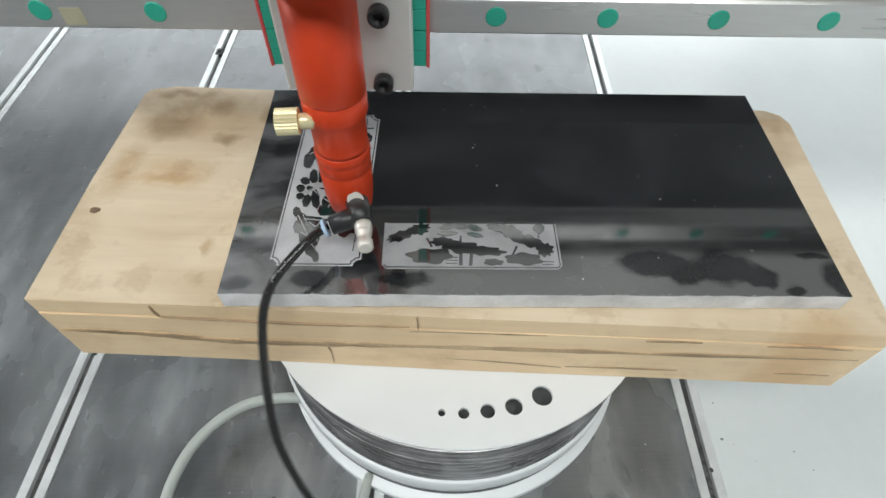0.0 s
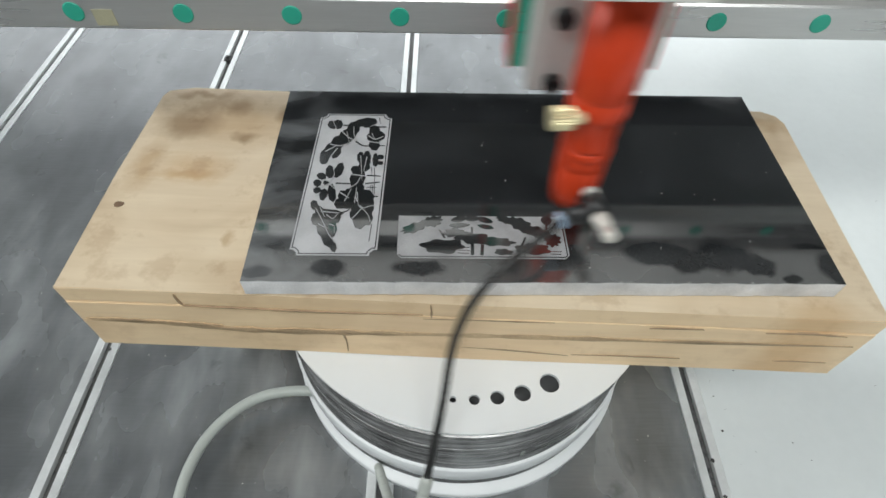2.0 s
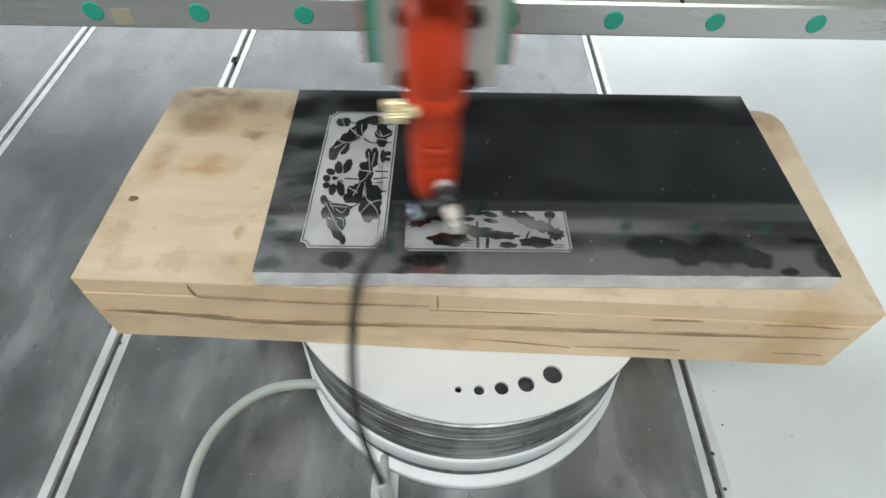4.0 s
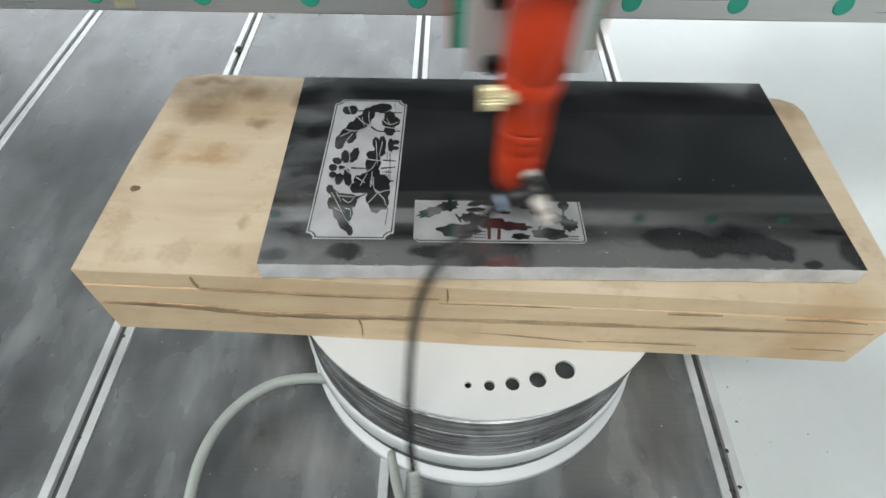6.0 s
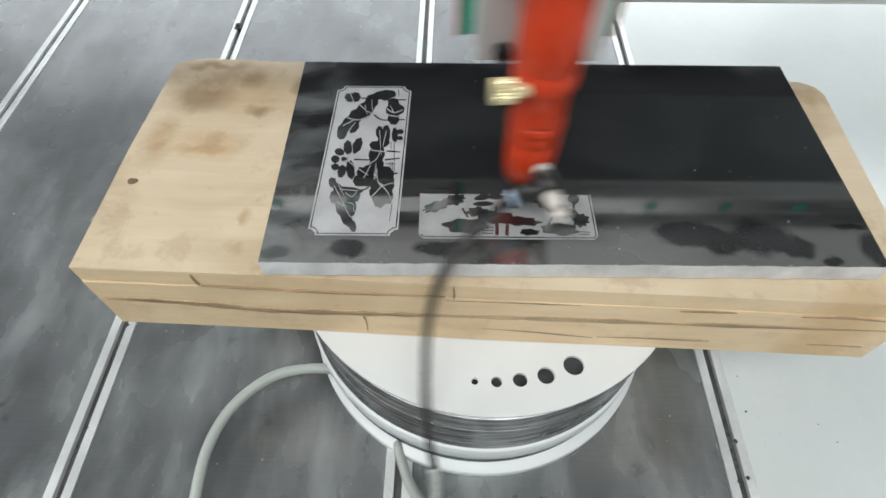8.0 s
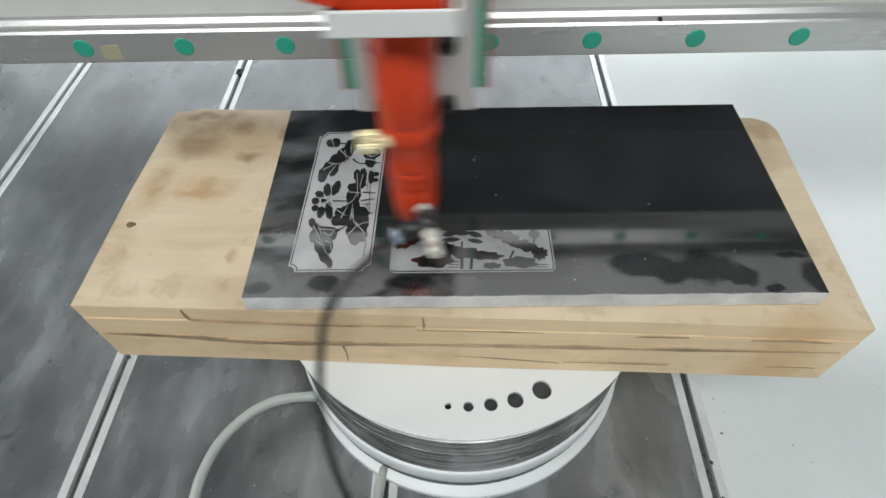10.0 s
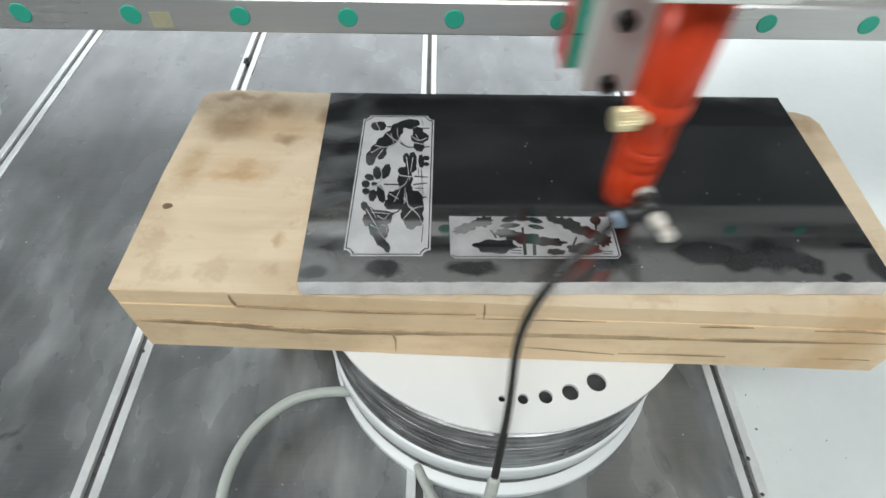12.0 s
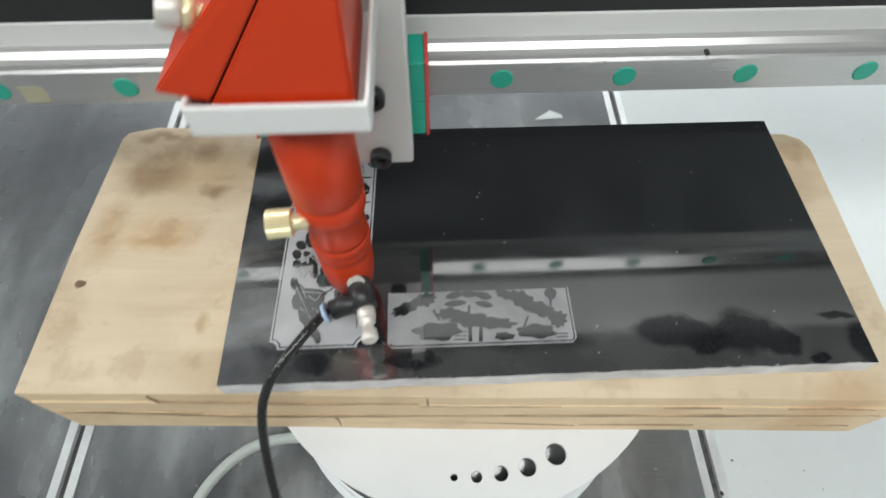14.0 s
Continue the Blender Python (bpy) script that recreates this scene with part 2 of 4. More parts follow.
M_TUBE = plain("pale_translucent_tube", (0.40, 0.42, 0.39), 0.3, 0, 0.06, 60, 0.02)
M_RED = plain("red_anodised_metal", (0.62, 0.045, 0.006), 0.38, 0.15, 0.10, 60, 0.02)
M_BRASS = plain("brass", (0.80, 0.71, 0.44), 0.36, 0.5, 0.12, 120)
M_SILVER = plain("nickel_plated_fitting", (0.70, 0.66, 0.60), 0.38, 0.4, 0.1, 120)
M_RING = plain("pale_blue_release_ring", (0.42, 0.55, 0.72), 0.3, 0, 0.08, 80)
M_ALU = plain("cast_aluminium", (0.70, 0.69, 0.66), 0.42, 0.25, 0.07, 60, 0.05)
M_WHITE = plain("white_powder_coat", (0.78, 0.78, 0.76), 0.4, 0, 0.05, 60, 0.03)
M_RAIL = plain("ground_steel_rail", (0.56, 0.56, 0.55), 0.30, 0.7, 0.10, 60, 0.03, (0.25, 4, 4))
M_GREEN = plain("green_plastic_cap", (0.02, 0.36, 0.25), 0.4, 0, 0.08, 80)
M_REDSEAL = plain("red_seal_plastic", (0.62, 0.07, 0.07), 0.4, 0, 0.1, 80)
M_BEAM = plain("gantry_grey_paint", (0.66, 0.66, 0.64), 0.38, 0, 0.08, 12, 0.03)
M_TAPE = plain("yellowed_tape", (0.44, 0.42, 0.29), 0.5, 0.2, 0.2, 200)
M_DARK = plain("dark_belt_cover", (0.014, 0.014, 0.015), 0.5, 0, 0.3, 80)
# Shade under the gantry beam, put into the colour.
M_UNDER_SHADE = plain("dark_underside_grey", (0.11, 0.12, 0.125), 0.6, 0, 0.15, 30, 0.03)
M_ROOM = plain("room_wall_paint", (0.50, 0.53, 0.54), 0.8, 0, 0.06, 2, 0.02)
M_CEIL = plain("dim_ceiling", (0.026, 0.028, 0.03), 0.9, 0, 0.1, 2, 0.02)
M_FLOOR = plain("workshop_floor", (0.16, 0.16, 0.155), 0.55, 0, 0.2, 4)
M_FLECK = plain("stone_dust", (0.34, 0.34, 0.33), 0.9, 0, 0.1, 200)


# ---- mesh helpers ----
def box(bm, x0, x1, y0, y1, z0, z1, bevel=0.0, m=None, seg=2):
    vs = bmesh.ops.create_cube(bm, size=1.0)["verts"]
    bmesh.ops.scale(bm, vec=(x1 - x0, y1 - y0, z1 - z0), verts=vs)
    bmesh.ops.translate(bm, vec=((x0 + x1) / 2, (y0 + y1) / 2, (z0 + z1) / 2), verts=vs)
    if bevel:
        es = list({e for v in vs for e in v.link_edges})
        vs = list({v for f in bmesh.ops.bevel(bm, geom=es, offset=bevel, segments=seg, affect="EDGES", profile=0.5)["faces"] for v in f.verts} | {v for v in vs if v.is_valid})
    if m is not None:
        bmesh.ops.transform(bm, matrix=m, verts=vs)
    return vs


def lathe(bm, profile, seg=32, m=None):
    """Turns (radius, height) pairs about z; closes both ends."""
    rings = []
    for r, z in profile:
        rings.append([bm.verts.new((r * math.cos(2 * math.pi * k / seg), r * math.sin(2 * math.pi * k / seg), z)) for k in range(seg)])
    for a, b in zip(rings, rings[1:]):
        for k in range(seg):
            f = bm.faces.new((a[k], a[(k + 1) % seg], b[(k + 1) % seg], b[k]))
            f.smooth = True
    bm.faces.new(list(reversed(rings[0])))
    bm.faces.new(rings[-1])
    vs = [v for r in rings for v in r]
    if m is not None:
        bmesh.ops.transform(bm, matrix=m, verts=vs)
    return vs


def along(p0, p1):
    """The matrix that lays z from p0 towards p1."""
    d = Vector(p1) - Vector(p0)
    return Matrix.Translation(p0) @ d.to_track_quat("Z", "Y").to_matrix().to_4x4()


def rod(bm, p0, p1, r0, r1=None, seg=20):
    length = (Vector(p1) - Vector(p0)).length
    return lathe(bm, [(r0, 0), (r0 if r1 is None else r1, length)], seg, along(p0, p1))


def smooth_path(points, n):
    """Catmull-Rom curve through the points, n steps a stretch."""
    p = [Vector(q) for q in points]
    p = [2 * p[0] - p[1]] + p + [2 * p[-1] - p[-2]]
    out = []
    for i in range(1, len(p) - 2):
        for k in range(n):
            t = k / n
            out.append(0.5 * (2 * p[i] + (p[i + 1] - p[i - 1]) * t + (2 * p[i - 1] - 5 * p[i] + 4 * p[i + 1] - p[i + 2]) * t * t + (3 * p[i] - p[i - 1] - 3 * p[i + 1] + p[i + 2]) * t ** 3))
    out.append(p[-2])
    return out


def pipe(bm, points, r, seg=14):
    ring0 = None
    up = Vector((0.02, 1, 0.05))
    for i, p in enumerate(points):
        d = (points[min(i + 1, len(points) - 1)] - points[max(i - 1, 0)]).normalized()
        a = d.cross(up).normalized()
        b = a.cross(d)
        ring = [bm.verts.new(p + r * (math.cos(2 * math.pi * k / seg) * a + math.sin(2 * math.pi * k / seg) * b)) for k in range(seg)]
        if ring0:
            for k in range(seg):
                f = bm.faces.new((ring0[k], ring[k], ring[(k + 1) % seg], ring0[(k + 1) % seg]))
                f.smooth = True
        else:
            bm.faces.new(ring)
        ring0 = ring
    bm.faces.new(list(reversed(ring0)))


def prism(bm, outline, z0, z1):
    """A flat plate of the given outline."""
    lo = [bm.verts.new((x, y, z0)) for x, y in outline]
    hi = [bm.verts.new((x, y, z1)) for x, y in outline]
    n = len(lo)
    for k in range(n):
        bm.faces.new((lo[k], lo[(k + 1) % n], hi[(k + 1) % n], hi[k]))
    bm.faces.new(hi)
    bm.faces.new(list(reversed(lo)))


def part(name, bm, material, parent=None, label="", smooth=0):
    bmesh.ops.recalc_face_normals(bm, faces=bm.faces)
    me = bpy.data.meshes.new(name)
    bm.to_mesh(me)
    bm.free()
    for mt in material if isinstance(material, (list, tuple)) else [material]:
        me.materials.append(mt)
    ob = new(name, me)
    if parent:
        ob.parent = parent
    if label:
        tagged(ob, label)
    return ob


def thing(name, label, category, group="", kind="", at=None):
    ob = new(name)
    ob.empty_display_size = 0.02
    if at is not None:
        ob.matrix_world = at
    return tagged(ob, label, category, group, kind)


def solid(name, material, label, category, kind, *boxes):
    bm = bmesh.new()
    for b in boxes:
        box(bm, *b)
    return tagged(part(name, bm, material), label, category, "", kind)


# ---- room and machine case ----
solid("floor", M_FLOOR, "grey workshop floor", "floor", "structure", (-2.6, 2.6, -2.6, 2.6, -1.0, -0.9))
solid("ceiling", M_CEIL, "dim workshop ceiling", "ceiling", "structure", (-2.6, 2.6, -2.6, 2.6, 1.9, 2.0))
solid("wall_north", M_ROOM, "plain grey workshop wall", "wall", "structure", (-2.6, 2.6, 2.5, 2.6, -0.9, 1.9))
solid("wall_south", M_ROOM, "plain grey workshop wall", "wall", "structure", (-2.6, 2.6, -2.6, -2.5, -0.9, 1.9))
solid("wall_west", M_ROOM, "plain grey workshop wall", "wall", "structure", (-2.6, -2.5, -2.5, 2.5, -0.9, 1.9))
solid("wall_east", M_ROOM, "plain grey workshop wall", "wall", "structure", (2.5, 2.6, -2.5, 2.5, -0.9, 1.9))


def machine_table():
    """Slatted table: wide dark panels with bright-edged slots between them, and a pale plate beyond the last slot."""
    table = thing("machine_table", "dark anodised slatted machine table with bright-edged slots", "table", kind="structure", at=pose(0, 0, TABLE_Z, 0, 0, -0.83))
    y0, y1 = -0.75, 0.95
    slots = [-0.6696, -0.4234, -0.1856, 0.0659, 0.3266]
    half, ridge = 0.0103, 0.0073
    bm = bmesh.new()
    box(bm, -0.90, 0.80, y0, y1, -0.9, -0.02)
    part("base", bm, M_CASE, table, "machine case under the table")
    edges = [-0.90] + slots
    for a, b in zip(edges, edges[1:]):
        bm = bmesh.new()
        box(bm, a + half, b - half, y0, y1, -0.02, 0.0, 0.0008)
        part("slat", bm, M_TABLE, table)
    for s in slots:
        for x0 in (s - half, s + half - ridge):
            bm = bmesh.new()
            box(bm, x0, x0 + ridge, y0, y1, -0.02, 0.0012, 0.0005)
            part("slot_edge", bm, M_RIDGE, table, "bright aluminium slot edge")
        bm = bmesh.new()
        box(bm, s - half + ridge, s + half - ridge, y0, y1, -0.02, -0.0035)
        part("slot_bottom", bm, M_GROOVE, table, "dull grey slot bottom")
    bm = bmesh.new()
    box(bm, slots[-1] + half, 0.80, y0, y1, -0.02, 0.0, 0.0008)
    part("plate", bm, M_PLATE, table, "pale painted plate")
    return table


machine_table()
solid("case_wall_east", M_CASE, "white painted machine side wall", "machine case", "structure", (0.80, 0.83, -0.75, 0.95, -0.9, 0.46))
solid("case_wall_west", M_CASE, "white painted machine side wall", "machine case", "structure", (-0.94, -0.91, -0.75, 0.95, -0.9, 0.46))


# ---- gantry ----
RAIL_Y, RAIL_Z, PITCH = 0.1130, 0.2826, 0.0579


def gantry():
    beam = thing("gantry_beam", "light grey gantry beam with a dark belt slot", "beam", kind="structure")
    # Depth to +0.120 is unseen; it blocks lamp reflections in the slab.
    bm = bmesh.new()
    box(bm, -0.91, 0.80, RAIL_Y + 0.0175, RAIL_Y + 0.120, RAIL_Z - 0.006, RAIL_Z + 0.022, 0.001)
    part("lower_profile", bm, M_BEAM, beam)
    # Added under the beam so that its reflection in the slab stays dark.
    bm = bmesh.new()
    box(bm, -0.91, 0.80, RAIL_Y + 0.0185, RAIL_Y + 0.120, RAIL_Z - 0.0090, RAIL_Z - 0.0062, 0.0005)
    part("underside_shade_plate", bm, M_UNDER_SHADE, beam, "unseen dark plate added under the beam to darken its reflection")
    bm = bmesh.new()
    box(bm, -0.91, 0.80, RAIL_Y + 0.0182, RAIL_Y + 0.120, RAIL_Z + 0.022, RAIL_Z + 0.047)
    part("belt_slot", bm, M_DARK, beam, "black belt slot")
    bm = bmesh.new()
    box(bm, -0.91, 0.80, RAIL_Y + 0.014, RAIL_Y + 0.120, RAIL_Z + 0.047, RAIL_Z + 0.17, 0.002)
    part("upper_cover", bm, M_BEAM, beam)
    rail = thing("linear_rail", "ground steel linear rail with green bolt-hole caps", "rail")
    # section of the rail: front face towards -y, waisted sides
    sec = [(0.0, -0.0100 + 0.0012), (0.0, 0.0100 - 0.0012), (0.0012, 0.0100), (0.0045, 0.0100), (0.0075, 0.0078), (0.0110, 0.0078), (0.0135, 0.0100), (0.0175, 0.0100), (0.0175, -0.0100), (0.0135, -0.0100), (0.0110, -0.0078), (0.0075, -0.0078), (0.0045, -0.0100), (0.0012, -0.0100)]
    bm = bmesh.new()
    a = [bm.verts.new((-0.90, RAIL_Y + y, RAIL_Z + z)) for y, z in sec]
    b = [bm.verts.new((0.79, RAIL_Y + y, RAIL_Z + z)) for y, z in sec]
    for k in range(len(sec)):
        bm.faces.new((a[k], a[(k + 1) % len(sec)], b[(k + 1) % len(sec)], b[k]))
    bm.faces.new(a)
    bm.faces.new(list(reversed(b)))
    part("rail_body", bm, M_RAIL, rail)
    for k in range(-12, 12):
        bm = bmesh.new()
        x = 0.0850 + PITCH * k
        lathe(bm, [(0.0054, 0.0), (0.0054, 0.0004), (0.0048, 0.0008)], 24, along((x, RAIL_Y + 0.0002, RAIL_Z), (x, RAIL_Y - 1, RAIL_Z)))
        part("hole_cap", bm, M_GREEN, rail, "green plastic hole cap")
    bm = bmesh.new()
    box(bm, -0.0790, -0.0680, RAIL_Y - 0.0003, RAIL_Y + 0.0005, RAIL_Z - 0.0075, RAIL_Z + 0.0015)
    part("tape_residue", bm, M_TAPE, rail, "yellowed tape residue")
    bm = bmesh.new()
    box(bm, 0.2358, 0.2378, RAIL_Y + 0.0010, RAIL_Y + 0.0046, RAIL_Z + 0.0098, RAIL_Z + 0.0110, 0.0003)
    part("oil_speck", bm, M_GRIT, rail, "dark oily speck")


gantry()


# ---- spool under the board ----
def wire_spool():
    cx, cy, r = 0.1285, 0.0862, 0.1420
    at = pose(cx, cy, 0, 0, 0, 0)
    spool = thing("wire_spool", "white plastic spool wound with steel wire", "spool", at=at)
    holes = [(-0.0115, -0.1202, 0.0022), (0.0017, -0.1205, 0.0034), (0.0161, -0.1191, 0.0045), (0.0321, -0.1162, 0.0054), (0.0499, -0.1095, 0.0064)]
    # top flange with its row of round holes
    seg = 96
    bm = bmesh.new()
    top, bot = BOARD_Z - 0.0005, BOARD_Z - 0.0030
    for z in (top, bot):
        ring = [bm.verts.new((r * math.cos(2 * math.pi * k / seg), r * math.sin(2 * math.pi * k / seg), z)) for k in range(seg)]
        edges = [bm.edges.new((ring[k], ring[(k + 1) % seg])) for k in range(seg)]
        loops = []
        for hx, hy, hr in holes:
            lp = [bm.verts.new((hx + hr * math.cos(2 * math.pi * k / 20), hy + hr * math.sin(2 * math.pi * k / 20), z)) for k in range(20)]
            edges += [bm.edges.new((lp[k], lp[(k + 1) % 20])) for k in range(20)]
            loops.append(lp)
        bmesh.ops.triangle_fill(bm, use_beauty=True, use_dissolve=False, edges=edges)
        if z == top:
            first = [ring] + loops
        else:
            for la, lb in zip(first, [ring] + loops):
                n = len(la)
                for k in range(n):
                    bm.faces.new((la[k], la[(k + 1) % n], lb[(k + 1) % n], lb[k]))
    part("top_flange", bm, M_SPOOL, spool)
    bm = bmesh.new()
    lathe(bm, [(0.118, 0.0195), (r - 0.001, 0.0195), (r, 0.0205), (r, 0.0392), (r - 0.0008, 0.0400), (0.120, 0.0400)], 96)
    part("bottom_flange", bm, M_SPOOL, spool)
    # Dark band drawn where the gap below the flange lies in shade.
    bm = bmesh.new()
    lathe(bm, [(0.130, 0.0036), (0.1398, 0.0036), (0.1404, 0.0060), (0.1396, 0.0085), (0.1404, 0.0110), (0.1396, 0.0135), (0.1404, 0.0160), (0.1398, 0.0194), (0.130, 0.0194)], 96)
    part("gap_band", bm, M_GAP_SHADE, spool, "dark band put in for the shaded gap under the bottom flange")
    # Added rim: stands for the bottom flange's reflection in the table.
    bm = bmesh.new()
    lathe(bm, [(0.118, TABLE_Z), (r - 0.001, TABLE_Z), (r, TABLE_Z + 0.001), (r, 0.0028), (r - 0.0008, 0.0036), (0.120, 0.0036)], 96, Matrix.Translation((0.001, -0.0065, 0)))
    part("reflected_rim", bm, M_SPOOL, spool, "added white rim, set slightly forward, standing for the flange mirrored in the table")
    rnd = random.Random(4)
    bm = bmesh.new()
    prof, z = [(0.05, 0.0400)], 0.0402
    while z < BOARD_Z - 0.016:
        w = 0.0016
        base = 0.1394 + 0.0006 * math.sin(z * 190) + rnd.uniform(-0.0003, 0.0003)
        prof += [(base - 0.0007, z), (base, z + w * 0.35), (base, z + w * 0.65), (base - 0.0007, z + w)]
        z += w
    prof.append((0.05, BOARD_Z - 0.015))
    lathe(bm, prof, 96)
    part("wire_winding", bm, M_WIRE, spool, "grey steel wire wound in rows")
    bm = bmesh.new()
    for z0, z1, a0, a1 in ((0.056, 0.0575, 286, 304), (0.0665, 0.0680, 289, 302), (0.057, 0.066, 285, 286), (0.058, 0.066, 303, 304), (0.0610, 0.0622, 291, 299)):
        arc = [(0.1409 * math.cos(radians(a)), 0.1409 * math.sin(radians(a))) for a in range(a0, a1 + 1)]
        lo = [bm.verts.new((x, y, z0)) for x, y in arc]
        hi = [bm.verts.new((x, y, z1)) for x, y in arc]
        for k in range(len(arc) - 1):
            bm.faces.new((lo[k], lo[k + 1], hi[k + 1], hi[k]))
    bmesh.ops.solidify(bm, geom=list(bm.faces), thickness=0.0004)
    part("film_print", bm, M_CABLE, spool, "pale print on the wrapping film")
    return spool


wire_spool()


# ---- wooden board ----
BOARD_AT = pose(-0.1083, 0.0040, 0, 0, 0, -2.6)
BOARD_W, BOARD_D = 0.4675, 0.1850


def wooden_board():
    """Thick board glued from layers, with a chipped back corner, cracks and a knot."""
    board = thing("wooden_board", "thick pale laminated wooden board, stained and cracked, lying on the spool", "board", at=BOARD_AT)
    rnd = random.Random(7)
    cuts = [BOARD_Z, BOARD_Z + 0.0505, DECK_Z]
    for i, (z0, z1) in enumerate(zip(cuts, cuts[1:])):
        bm = bmesh.new()
        w, d, c = BOARD_W, BOARD_D, 0.010
        push = (0.0, 0.0004)[i]
        out = [(0.0, push), (w * 0.25, push + 0.0005), (w * 0.5, push - 0.0004), (w * 0.75, push + 0.0003), (w, push), (w, d - 0.014), (w - 0.004, d - 0.005), (w - 0.014, d), (w * 0.5, d + 0.0005), (c + 0.012, d + 0.001), (0.004, d - 0.004), (0.001, d - 0.010), (-0.0005, d * 0.5)]
        prism(bm, out, z0 + 0.0002, z1 - 0.0002)
        bmesh.ops.bevel(bm, geom=[e for e in bm.edges], offset=0.0006, segments=2, affect="EDGES")
        bm.normal_update()
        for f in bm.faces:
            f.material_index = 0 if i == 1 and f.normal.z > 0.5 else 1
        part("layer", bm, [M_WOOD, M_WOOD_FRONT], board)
    # open glue joints and cracks along the front
    joints = (
        ([(0.002, 0.0308), (0.048, 0.0300), (0.096, 0.0262), (0.140, 0.0272), (0.207, 0.0300), (0.277, 0.0322), (0.372, 0.0340), (0.462, 0.0366)], 0.0027),
        ([(0.004, 0.0325), (0.030, 0.0318), (0.060, 0.0312), (0.086, 0.0300)], 0.0016),
        ([(0.094, 0.0245), (0.130, 0.0258), (0.170, 0.0276), (0.206, 0.0288)], 0.0007),
        ([(0.0672, 0.0625), (0.0676, 0.0560), (0.0690, 0.0515)], 0.0005),
        ([(0.069, 0.0508), (0.112, 0.0506), (0.175, 0.0511), (0.207, 0.0520)], 0.0003),
        ([(0.120, 0.0500), (0.150, 0.0502), (0.174, 0.0505)], 0.0004),
        ([(0.207, 0.0478), (0.240, 0.0490), (0.283, 0.0496)], 0.0006),
        ([(0.1576, 0.0262), (0.1592, 0.0180), (0.1588, 0.0035)], 0.0005),
        ([(0.2113, 0.0632), (0.2119, 0.0560), (0.2117, 0.0482)], 0.0005),
        ([(0.228, 0.0160), (0.254, 0.0148), (0.298, 0.0105)], 0.0006),
        ([(0.300, 0.0118), (0.330, 0.0128), (0.368, 0.0130)], 0.0004),
        ([(0.338, 0.0479), (0.352, 0.0487), (0.369, 0.0490)], 0.0005),
        ([(0.405, 0.0480), (0.430, 0.0492), (0.452, 0.0475)], 0.0008),
        ([(0.425, 0.0150), (0.440, 0.0156), (0.458, 0.0152)], 0.0005),
    )
    for marks, t in joints:
        bm = bmesh.new()
        fine = smooth_path([(x, z + BOARD_Z, 0) for x, z in marks], 6)
        n = len(fine) - 1
        pts = []
        for k, p in enumerate(fine):
            q = (fine[min(k + 1, n)] - fine[max(k - 1, 0)]).normalized()
            w = t * rnd.uniform(0.5, 1.3) * min(1, 4 * k / n + 0.1, 4 * (n - k) / n + 0.1)
            pts.append((p.x, p.y, -q.y * w, q.x * w))
        lo = [bm.verts.new((x - a, -0.0005, z - b)) for x, z, a, b in pts]
        hi = [bm.verts.new((x + a, -0.0005, z + b)) for x, z, a, b in pts]
        lb = [bm.verts.new((x - a, 0.0040, z - b)) for x, z, a, b in pts]
        hb = [bm.verts.new((x + a, 0.0040, z + b)) for x, z, a, b in pts]
        for k in range(n):
            bm.faces.new((lo[k], lo[k + 1], hi[k + 1], hi[k]))
            bm.faces.new((hi[k], hi[k + 1], hb[k + 1], hb[k]))
            bm.faces.new((lb[k], lb[k + 1], lo[k + 1], lo[k]))
        part("crack", bm, M_CRACK if t < 0.0010 else M_BAND, board, "dark open crack in the glued joint" if t < 0.0010 else "wide brown glue line")
    for x, y, rx, ry in ((0.0120, 0.0640, 0.0034, 0.0022),):
        bm = bmesh.new()
        prism(bm, [(x + rx * (1 + rnd.uniform(-0.25, 0.25)) * math.cos(a * 0.5236), y + ry * (1 + rnd.uniform(-0.25, 0.25)) * math.sin(a * 0.5236)) for a in range(12)], DECK_Z - 0.001, DECK_Z + 0.0002)
        part("knot", bm, M_KNOT, board, "small dark knot")
    return board


wooden_board()


# ---- stone slab with its engravings ----
def blob(cx, cy, length, width, angle, lobes=0, depth=0.0, n=28, tip=0.0):
    """Outline of a leaf in metres from millimetres: an oval, lobed along its rim, pointed by tip."""
    ca, sa = math.cos(radians(angle)), math.sin(radians(angle))
    out = []
    for k in range(n):
        a = 2 * math.pi * k / n
        r = 1 + depth * math.sin(lobes * a + cx) + 0.5 * depth * math.sin(3 * a + cy)
        u = length / 2 * r * math.cos(a)
        v = width / 2 * r * math.sin(a) * (1 - tip * abs(math.cos(a)) ** 3)
        out.append(((cx + ca * u - sa * v) / 1000, (cy + sa * u + ca * v) / 1000))
    return out


